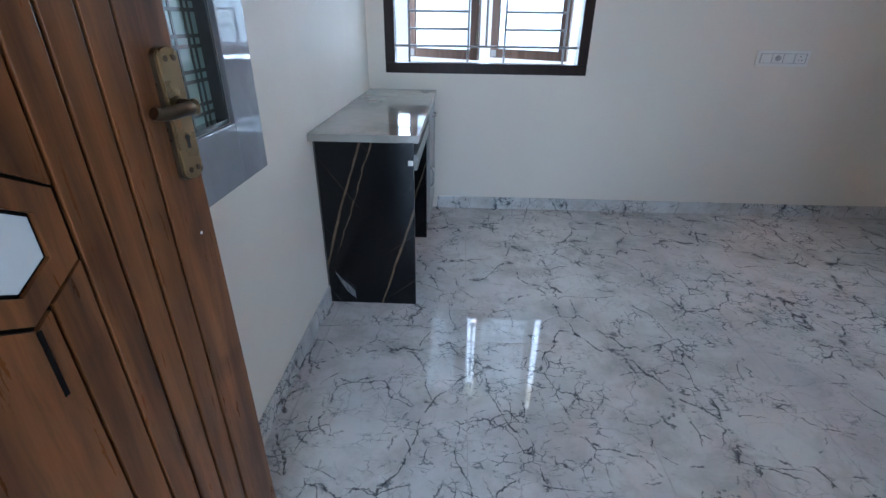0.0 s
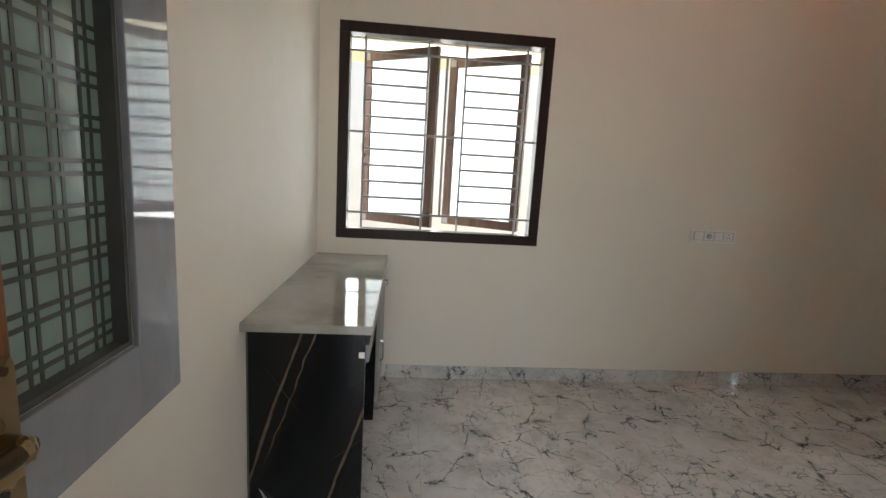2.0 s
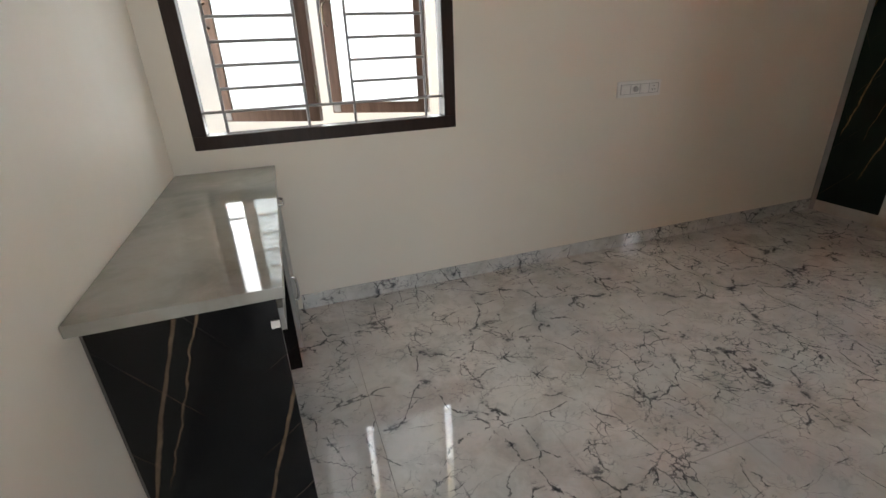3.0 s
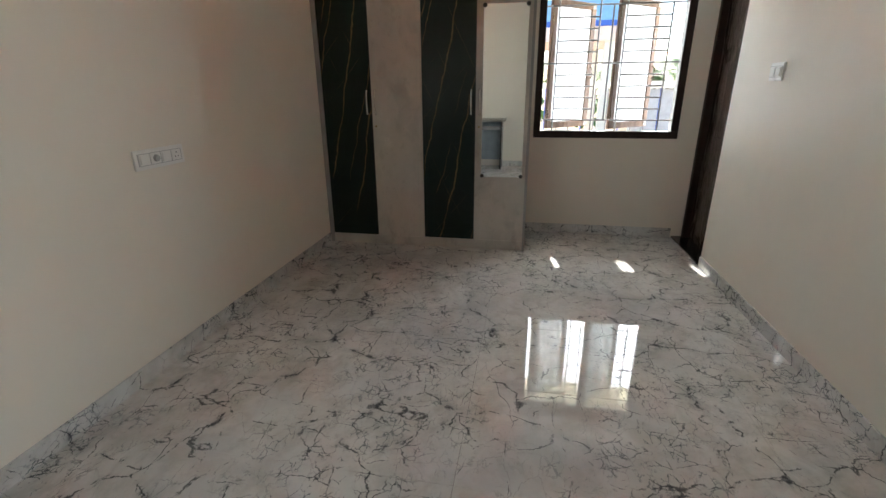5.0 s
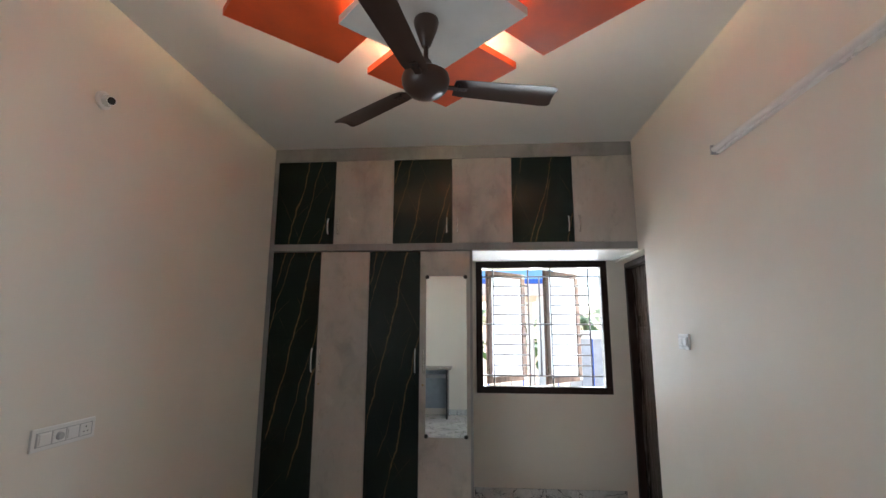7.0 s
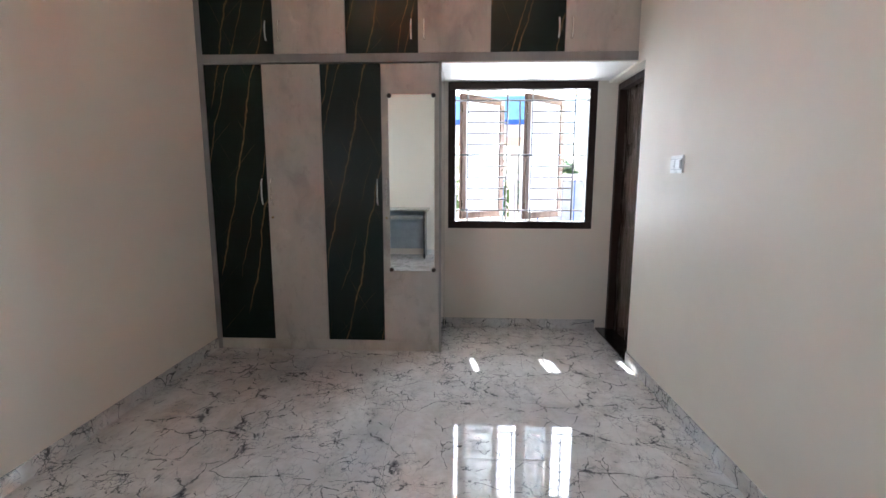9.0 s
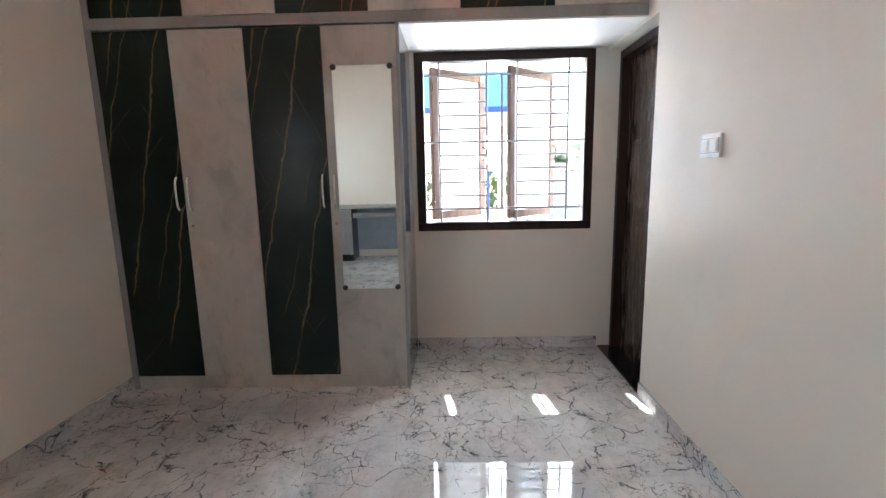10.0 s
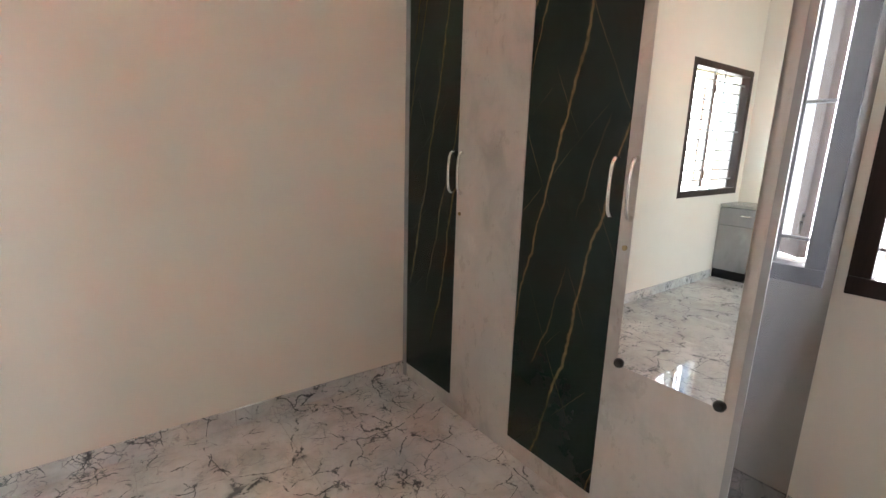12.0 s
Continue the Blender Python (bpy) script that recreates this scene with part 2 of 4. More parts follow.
def glassy(name, tint, rough=0.0, frost=0.0):
    """Frosted panes let light through as a diffuser does; clear ones as plain glass."""
    m = Mat(name, rough)
    if frost:
        tr = m.n("ShaderNodeBsdfTranslucent", Color=(*tint, 1))
        clear = m.n("ShaderNodeBsdfTransparent", Color=(*tint, 1))
        mx0 = m.n("ShaderNodeMixShader", Fac=0.15)
        m.link(tr.outputs[0], mx0.inputs[1])
        m.link(clear.outputs[0], mx0.inputs[2])
        gl = m.n("ShaderNodeBsdfGlossy", Roughness=rough)
        fr = m.n("ShaderNodeFresnel", IOR=1.45)
        mx = m.n("ShaderNodeMixShader")
        m.link(fr.outputs[0], mx.inputs[0])
        m.link(mx0.outputs[0], mx.inputs[1])
        m.link(gl.outputs[0], mx.inputs[2])
        rib = m.n("ShaderNodeTexVoronoi", Scale=frost)
        m.link(m.geo, rib.inputs["Vector"])
        bp = m.n("ShaderNodeBump", Strength=0.35, Distance=0.004)
        m.link(rib.outputs["Distance"], bp.inputs["Height"])
        m.link(bp.outputs[0], tr.inputs["Normal"])
        m.link(mx.outputs[0], m.t.nodes["Material Output"].inputs["Surface"])
    else:
        m.color(tint)
        m.b.inputs["Transmission Weight"].default_value = 1.0
    return m.m


def glow(name, col, strength):
    m = Mat(name)
    m.color((0.8, 0.8, 0.8))
    m.b.inputs["Emission Color"].default_value = (*col, 1)
    m.b.inputs["Emission Strength"].default_value = strength
    return m.m


def foliage(name, a, b):
    m = Mat(name, 0.55)
    info = m.n("ShaderNodeNewGeometry").outputs["Random Per Island"]
    c = m.ramp(info, [(0.0, a), (1.0, b)])
    c = m.mix(m.ramp(m.noise(9, 3).outputs[0], [(0.4, 0.0), (0.7, 0.4)]), c, tuple(x * 0.6 for x in a))
    m.color(c)
    return m.m


WALL = wall_paint("cream wall paint", (0.78, 0.725, 0.645))
CEIL = wall_paint("white ceiling paint", (0.84, 0.83, 0.81))
MARBLE = marble_floor("veined grey marble")
JOINT = plain("tile grout", (0.40, 0.40, 0.40), 0.8)
GREEN = dark_marble("dark green marble laminate", (0.008, 0.016, 0.0125), (0.28, 0.185, 0.08), 0.22, 0.2, "y")
BLACKM = dark_marble("black marble laminate", (0.006, 0.006, 0.0065), (0.25, 0.17, 0.11), -0.33, 0.16, "x", 0.31, 0.15, 0.762)
STUCCO = stucco("grey stucco laminate", (0.455, 0.425, 0.39))
CARCASS = stucco("grey carcass laminate", (0.27, 0.265, 0.26), 0.35)
GLOSSY_SIDE = stucco("glossy grey marble laminate", (0.065, 0.065, 0.07), 0.02)
STONE = stucco("polished grey stone", (0.34, 0.325, 0.29), 0.05)
GRANITE = stucco("polished blue grey granite", (0.30, 0.31, 0.34), 0.04)
TEAK = wood("teak", (0.026, 0.009, 0.0035), (0.25, 0.098, 0.030), 0.30, spec=0.35)
GROOVE = Mat("black groove", 0.9, 0.0, 0.1).color((0.006, 0.005, 0.0045)).m
FRAME_DARK = wood("dark brown stained wood", (0.017, 0.009, 0.007), (0.038, 0.020, 0.015), 0.42, spec=0.25)
SASH = wood("brown sash wood", (0.085, 0.048, 0.034), (0.20, 0.125, 0.092), 0.45, spec=0.3)
DOOR_DARK = wood("dark brown door", (0.028, 0.016, 0.012), (0.075, 0.043, 0.031), 0.24, spec=0.35)
STEEL = plain("grey painted steel", (0.30, 0.285, 0.285), 0.45, 0.0)
CHROME = plain("brushed chrome", (0.75, 0.74, 0.72), 0.18, 1.0, 0.05)
BRASS = plain("antique brass", (0.36, 0.27, 0.15), 0.28, 1.0, 0.06, 12)
BRASS_DARK = plain("dark antique brass", (0.12, 0.09, 0.06), 0.30, 1.0, 0.06, 12)
BLACK = plain("black plastic", (0.012, 0.012, 0.012), 0.3)
FILLER = plain("dark grey brown filler", (0.10, 0.088, 0.078), 0.5)
WHITE_PL = plain("white plastic", (0.80, 0.79, 0.77), 0.3, 0.0, 0.04)
GREY_PL = plain("grey plastic", (0.45, 0.45, 0.45), 0.4)
MIRROR = Mat("mirror silver", 0.0, 1.0).color((0.90, 0.93, 0.90)).m
BLUEGREY = plain("blue grey laminate", (0.36, 0.41, 0.46), 0.4)
ORANGE = plain("orange paint", (0.72, 0.105, 0.025), 0.55)
PANEL_WHITE = plain("white panel paint", (0.76, 0.74, 0.71), 0.6, 0.0, 0.05)
FAN_BROWN = Mat("glossy brown enamel", 0.3).color((0.050, 0.026, 0.019)).m
FROST = glassy("frosted pane", (0.78, 0.81, 0.82), 0.25, 90)
FROST_GREY = plain("obscured grey green glass", (0.255, 0.35, 0.315), 0.08)
REVEAL = plain("dark grey granite reveal", (0.10, 0.105, 0.105), 0.15)
LINE_DARK = plain("dark lattice print", (0.065, 0.075, 0.07), 0.2)
HEXGLASS = plain("pale door glass", (0.55, 0.58, 0.60), 0.06)
FILM = glassy("clear film", (0.9, 0.9, 0.9), 0.1, 30)
BLACK_STONE = plain("black granite", (0.012, 0.012, 0.013), 0.12)
LED = glow("warm led strip", (1.0, 0.74, 0.40), 6.5)
OUT_WALL = wall_paint("pale outside wall", (0.78, 0.77, 0.70))
CREAM_OUT = wall_paint("cream outside paint", (0.80, 0.72, 0.50))
SAND = plain("sandy ground", (0.42, 0.30, 0.20), 0.95, 0.0, 0.35, 1.0)
PAVE = plain("pale cement", (0.68, 0.65, 0.58), 0.9, 0.0, 0.2, 2.0)
BLUE = plain("light blue paint", (0.20, 0.42, 0.72), 0.5)
BLUE_DEEP = plain("deep blue paint", (0.03, 0.11, 0.50), 0.5)
PEACH = plain("peach paint", (0.80, 0.66, 0.57), 0.6)
TANK = plain("grey sheet", (0.50, 0.52, 0.55), 0.5)
LEAF = foliage("palm leaf", (0.035, 0.10, 0.02), (0.11, 0.20, 0.05))
BUSH = foliage("shrub leaf", (0.04, 0.11, 0.025), (0.14, 0.24, 0.06))
BARK = plain("palm bark", (0.20, 0.16, 0.12), 0.9, 0.0, 0.3, 12)


# ---- building helpers ----
def box(bm, x0, x1, y0, y1, z0, z1, bevel=0.0):
    r = bmesh.ops.create_cube(bm, size=1.0)
    vs = r["verts"]
    m = Matrix.Translation(((x0 + x1) / 2, (y0 + y1) / 2, (z0 + z1) / 2)) @ Matrix.Diagonal((abs(x1 - x0), abs(y1 - y0), abs(z1 - z0), 1))
    bmesh.ops.transform(bm, matrix=m, verts=vs)
    if bevel:
        es = list({e for v in vs for e in v.link_edges})
        bmesh.ops.bevel(bm, geom=es, offset=bevel, segments=2, affect="EDGES", profile=0.6)
    return bm


def boxes(*dims, bevel=0.0):
    bm = bmesh.new()
    for d in dims:
        box(bm, *d, bevel=bevel)
    return bm


def cyl(bm, a, b, r0, r1=None, seg=20, caps=True):
    a, b = Vector(a), Vector(b)
    d = b - a
    r = bmesh.ops.create_cone(bm, cap_ends=caps, segments=seg, radius1=r0, radius2=r0 if r1 is None else r1, depth=d.length)
    q = d.to_track_quat("Z", "Y").to_matrix().to_4x4()
    bmesh.ops.transform(bm, matrix=Matrix.Translation((a + b) / 2) @ q, verts=r["verts"])
    return bm


def lathe(profile, seg=32):
    """A turned body about z from (radius, height) pairs."""
    bm = bmesh.new()
    rings = []
    for r, z in profile:
        rings.append([bm.verts.new((max(r, 1e-4) * math.cos(2 * math.pi * k / seg), max(r, 1e-4) * math.sin(2 * math.pi * k / seg), z)) for k in range(seg)])
    for p, q in zip(rings, rings[1:]):
        for k in range(seg):
            bm.faces.new((p[k], p[(k + 1) % seg], q[(k + 1) % seg], q[k]))
    bm.faces.new(list(reversed(rings[0])))
    bm.faces.new(rings[-1])
    bmesh.ops.recalc_face_normals(bm, faces=bm.faces)
    return bm


def prism(points, z0, z1):
    """A flat polygon in x, y raised from z0 to z1."""
    bm = bmesh.new()
    lo = [bm.verts.new((x, y, z0)) for x, y in points]
    hi = [bm.verts.new((x, y, z1)) for x, y in points]
    n = len(points)
    bm.faces.new(list(reversed(lo)))
    bm.faces.new(hi)
    for k in range(n):
        bm.faces.new((lo[k], lo[(k + 1) % n], hi[(k + 1) % n], hi[k]))
    bmesh.ops.recalc_face_normals(bm, faces=bm.faces)
    return bm


def mesh_of(name, bm, material, smooth=False):
    me = bpy.data.meshes.new(name)
    bm.to_mesh(me)
    bm.free()
    me.materials.append(material)
    if smooth:
        for p in me.polygons:
            p.use_smooth = True
        me.set_sharp_from_angle(angle=radians(40))
    return me


def part(name, bm, material, parent=None, label="", m=None, smooth=False):
    ob = new(name, mesh_of(name, bm, material, smooth))
    if parent:
        ob.parent = parent
    if m is not None:
        ob.matrix_basis = m
    if label:
        tagged(ob, label)
    return ob


def thing(name, label, category, m=None, group="", kind=""):
    ob = new(name)
    ob.empty_display_size = 0.1
    if m is not None:
        ob.matrix_basis = m
    return tagged(ob, label, category, group, kind)


def setting(name, bm, material, label, category, m=None):
    return tagged(part(name, bm, material, None, "", m), label, category, "", "structure")


def curve_tube(points, radius, bevel=3, steps=8):
    """Mesh of a smooth round rod through the points."""
    bm = bmesh.new()
    pts = [Vector(p) for p in points]
    path = []
    for i in range(len(pts) - 1):
        p0, p1, p2, p3 = pts[max(i - 1, 0)], pts[i], pts[i + 1], pts[min(i + 2, len(pts) - 1)]
        for s in range(steps):
            t = s / steps
            path.append(0.5 * ((2 * p1) + (p2 - p0) * t + (2 * p0 - 5 * p1 + 4 * p2 - p3) * t * t + (3 * p1 - p0 - 3 * p2 + p3) * t ** 3))
    path.append(pts[-1])
    seg, rings = 4 + 2 * bevel, []
    for i, p in enumerate(path):
        d = (path[min(i + 1, len(path) - 1)] - path[max(i - 1, 0)]).normalized()
        side = d.orthogonal().normalized() if i == 0 else (rings_side - d * rings_side.dot(d)).normalized()
        rings_side = side
        up = d.cross(side)
        r = radius(i / (len(path) - 1)) if callable(radius) else radius
        rings.append([bm.verts.new(p + (side * math.cos(2 * math.pi * k / seg) + up * math.sin(2 * math.pi * k / seg)) * r) for k in range(seg)])
    for a, b in zip(rings, rings[1:]):
        for k in range(seg):
            bm.faces.new((a[k], a[(k + 1) % seg], b[(k + 1) % seg], b[k]))
    bm.faces.new(rings[0])
    bm.faces.new(rings[-1])
    bmesh.ops.recalc_face_normals(bm, faces=bm.faces)
    return bm


# ---- plan ----
NORTH, EAST, WEST, TOP = 3.222, 5.01, -0.05, 3.10
SLOPE = 0.004                                   # the south wall runs slightly askew
SOUTH = Matrix.Translation((4.35, 0.071, 0)) @ Matrix.Rotation(math.atan(SLOPE), 4, "Z")   # wall frame: x along, y into the room


def south_u(x):
    return (x - 4.35) * math.sqrt(1 + SLOPE * SLOPE)


WA = (0.064, 1.341, 0.914, 2.183)               # north window: x0 x1 z0 z1
WB = (0.158, 1.413, 0.906, 2.150)               # east window: y0 y1 z0 z1
WW = (0.29, 1.286, 0.968, 2.08)                  # west light: y0 y1 z0 z1
MD = (south_u(0.04), south_u(0.98), 2.10)       # main doorway, along the south wall
BD = (south_u(4.235), south_u(EAST), 2.13)      # bathroom doorway

# ---- large structure ----
setting("wall_north", boxes((-0.25, WA[0], NORTH, NORTH + 0.2, -0.1, TOP), (WA[1], 5.22, NORTH, NORTH + 0.2, -0.1, TOP),
                            (WA[0], WA[1], NORTH, NORTH + 0.2, -0.1, WA[2]), (WA[0], WA[1], NORTH, NORTH + 0.2, WA[3], TOP)),
        WALL, "cream painted plaster wall with a grilled window", "wall")
setting("wall_east", boxes((EAST, 5.22, -0.2, WB[0], -0.1, TOP), (EAST, 5.22, WB[1], NORTH, -0.1, TOP),
                           (EAST, 5.22, WB[0], WB[1], -0.1, WB[2]), (EAST, 5.22, WB[0], WB[1], WB[3], TOP)),
        WALL, "cream painted plaster wall behind the wardrobe alcove", "wall")
setting("wall_west", boxes((WEST - 0.2, WEST, -0.2, WW[0], -0.1, TOP), (WEST - 0.2, WEST, WW[1], NORTH, -0.1, TOP),
                           (WEST - 0.2, WEST, WW[0], WW[1], -0.1, WW[2]), (WEST - 0.2, WEST, WW[0], WW[1], WW[3], TOP)),
        WALL, "cream painted plaster wall with a granite-framed light", "wall")
setting("wall_south", boxes((-6.2, MD[0], -0.2, 0, -0.1, TOP), (MD[1], BD[0], -0.2, 0, -0.1, TOP),
                            (MD[0], MD[1], -0.2, 0, MD[2], TOP), (BD[0], BD[1], -0.2, 0, BD[2], TOP)),
        WALL, "cream painted plaster wall with two doorways", "wall", SOUTH)
setting("ceiling", boxes((-0.25, 5.22, -0.6, NORTH + 0.2, TOP, TOP + 0.15)), CEIL, "white painted plaster ceiling", "ceiling")
floor = setting("floor", boxes((-0.25, 5.22, -0.75, NORTH + 0.2, -0.12, -0.012)), JOINT, "polished grey-white marble floor with dark veins", "floor")

# hall behind the doorway, unseen; its wide south opening is added to admit light
setting("hall_floor", boxes((-1.6, 2.6, -3.6, -0.752, -0.12, 0.0), (-1.6, -0.252, -0.752, -0.05, -0.12, 0.0)), MARBLE, "polished marble floor of the hall", "floor")
setting("hall_wall_west", boxes((-1.8, -1.6, -3.6, 0.0, -0.12, TOP)), WALL, "cream plaster wall of the hall", "wall")
setting("hall_wall_east", boxes((2.6, 2.8, -3.6, -0.165, -0.12, TOP)), WALL, "cream plaster wall of the hall", "wall")
setting("hall_wall_south", boxes((-1.8, -1.2, -3.8, -3.6, -0.12, TOP), (2.2, 2.8, -3.8, -3.6, -0.12, TOP), (-1.2, 2.2, -3.8, -3.6, 2.5, TOP)), WALL, "unseen cream hall wall with an opening added to let light in", "wall")
setting("hall_ceiling", boxes((-1.8, 2.8, -3.8, -0.6, TOP + 0.002, TOP + 0.15)), CEIL, "white plaster ceiling of the hall", "ceiling")


# ---- windows ----
def window(name, label, w, h, hinge, m):
    """Local frame: x along the wall from 0 to w as seen from inside, y outward, z from 0 to h. hinge: -1 sashes hung at small x, 1 at large x."""
    win = thing(name, label, "window", m, "", "structure")
    f, d = 0.062, 0.09
    fr = bmesh.new()
    for b in ((0, w, -0.004, d, 0, f), (0, w, -0.004, d, h - f, h), (0, f, -0.004, d, f, h - f), (w - f, w, -0.004, d, f, h - f)):
        box(fr, *b, bevel=0.004)
    part("window_frame", fr, FRAME_DARK, win, "dark brown wooden frame")
    part("window_sill", boxes((-0.0, w, d, 0.24, -0.03, -0.002)), CREAM_OUT, win, "cream outer sill")
    # steel grille just inside the sashes
    gy, r = 0.050, 0.0072
    gw0, gw1, gh0, gh1 = f, w - f, f, h - f
    iw, ih = gw1 - gw0, gh1 - gh0
    ladders = ((gw0 + 0.075 * iw, gw0 + 0.40 * iw), (gw0 + 0.60 * iw, gw0 + 0.925 * iw))
    if hinge < 0:
        ladders = ((gw0 + 0.095 * iw, gw0 + 0.395 * iw), (gw0 + 0.585 * iw, gw0 + 0.905 * iw))
    hb, mb, tb = gh0 + 0.085 * ih, gh0 + 0.515 * ih, gh0 + 0.925 * ih
    bars = [((x, gy, gh0), (x, gy, gh1)) for l in ladders for x in l]
    bars += [((gw0, gy, z), (gw1, gy, z)) for z in (hb, mb, tb)]
    xm = (ladders[0][1] + ladders[1][0]) / 2
    bars.append(((xm, gy, hb), (xm, gy, tb)))
    for l in ladders:
        for lo, hi in ((hb, mb), (mb, tb)):
            bars += [((l[0], gy, lo + (hi - lo) * k / 5), (l[1], gy, lo + (hi - lo) * k / 5)) for k in range(1, 5)]
    for a, b in bars:
        part("grille_bar", cyl(bmesh.new(), a, b, r, seg=8), STEEL, win)
    # two outward casements
    sw, s, t = iw / 2 - 0.01, 0.058, 0.032
    for k in (0, 1):
        px = gw0 + k * iw / 2 + (0.055 if hinge < 0 else iw / 2 - 0.055)
        sgn = 1 if hinge < 0 else -1
        ang = 43 if hinge < 0 else -33
        sm = Matrix.Translation((px, d + 0.01, f + 0.012)) @ Matrix.Rotation(radians(ang), 4, "Z")
        sh = ih - 0.024
        sash = new("sash")
        sash.empty_display_size = 0.1
        sash.parent, sash.matrix_basis = win, sm
        fb = bmesh.new()
        for x0, x1, z0, z1 in ((0, s, 0, sh), (sw - s, sw, 0, sh), (s, sw - s, 0, s), (s, sw - s, sh - s, sh)):
            box(fb, min(sgn * x0, sgn * x1), max(sgn * x0, sgn * x1), 0, t, z0, z1, bevel=0.003)
        part("sash_frame", fb, SASH, sash, "brown wooden casement frame opened outward")
        pane = part("pane", boxes((min(sgn * s, sgn * (sw - s)), max(sgn * s, sgn * (sw - s)), t * 0.4, t * 0.4 + 0.005, s, sh - s)), FROST, sash, "frosted patterned glass")
        for hz in (sh * 0.12, sh * 0.88):
            part("hinge", cyl(bmesh.new(), (0.0, -0.004, hz - 0.04), (0.0, -0.004, hz + 0.04), 0.007, seg=10), BRASS_DARK, sash, "dark metal butt hinge", smooth=True)
        for hz in (s * 0.5, sh - s * 0.5):
            cx0, cx1 = sorted((sgn * (sw - s * 0.85), sgn * (sw - s * 0.15)))
            part("corner_plate", boxes((cx0, cx1, -0.003, 0.0005, hz - 0.022, hz + 0.022), bevel=0.001), STEEL, sash, "small steel corner plate")
        hx = sgn * (sw - s * 0.5)
        part("sash_handle", curve_tube([(hx, 0, sh * 0.40), (hx, -0.03, sh * 0.415), (hx, -0.036, sh * 0.45), (hx, -0.03, sh * 0.485), (hx, 0, sh * 0.50)], 0.005, 2, 5), BRASS_DARK, sash, "dark metal pull", smooth=True)
    return win


window("window_1", "dark brown wooden window with steel grille and open frosted casements", WA[1] - WA[0], WA[3] - WA[2], 1, Matrix.Translation((WA[0], NORTH, WA[2])))
window("window_2", "dark brown wooden window with steel grille and casements opened outward", WB[1] - WB[0], WB[3] - WB[2], -1,
       Matrix.Translation((EAST, WB[1], WB[2])) @ Matrix.Rotation(radians(-90), 4, "Z"))
# rain shades outside
setting("sunshade_east", boxes((5.22, 5.69, -0.3, 2.0, 2.15, 2.25)), CREAM_OUT, "cream concrete sunshade slab over the window", "sunshade")
setting("sunshade_north", boxes((-0.3, 1.9, NORTH + 0.2, NORTH + 0.85, 2.14, 2.24)), CREAM_OUT, "cream concrete sunshade slab over the window", "sunshade")

# west light with granite surround
lite = thing("window_3", "frosted lattice glass light in a polished granite surround", "window", None, "", "structure")
lite.matrix_basis = Matrix.Translation((WEST, 0, 0))
g = 0.158
y0, y1, z0, z1 = WW
part("surround", boxes((0, 0.014, y0 - g, y0 + 0.012, z0 - g, z1 + g, ), (0, 0.014, y1 - 0.0, y1 + g, z0 - g, z1 + g), (0, 0.014, y0 + 0.012, y1, z0 - g, z0), (0, 0.014, y0 + 0.012, y1, z1, z1 + g), bevel=0.003), GRANITE, lite, "polished grey granite border")
part("reveal", boxes((-0.035, 0, y0 - 0.0, y0 + 0.012, z0, z1), (-0.035, 0, y1 - 0.012, y1, z0, z1), (-0.035, 0, y0 + 0.012, y1 - 0.012, z0, z0 + 0.012), (-0.035, 0, y0 + 0.012, y1 - 0.012, z1 - 0.012, z1)), REVEAL, lite, "dark grey granite reveal")
part("pane", boxes((-0.05, -0.030, y0, y1, z0, z1)), FROST_GREY, lite, "obscured grey-green glass")
sp = 0.076
k = 0
while y0 + 0.03 + k * sp < y1 - 0.02:
    for o in (0.0, 0.022):
        part("lattice_line", boxes((-0.030, -0.0285, y0 + 0.02 + k * sp + o, y0 + 0.028 + k * sp + o, z0 + 0.012, z1 - 0.012)), LINE_DARK, lite)
    k += 1
k = 0
while z0 + 0.03 + k * sp < z1 - 0.03:
    for o in (0.0, 0.022):
        part("lattice_line", boxes((-0.030, -0.0282, y0 + 0.012, y1 - 0.012, z0 + 0.03 + k * sp + o, z0 + 0.038 + k * sp + o)), LINE_DARK, lite)
    k += 1


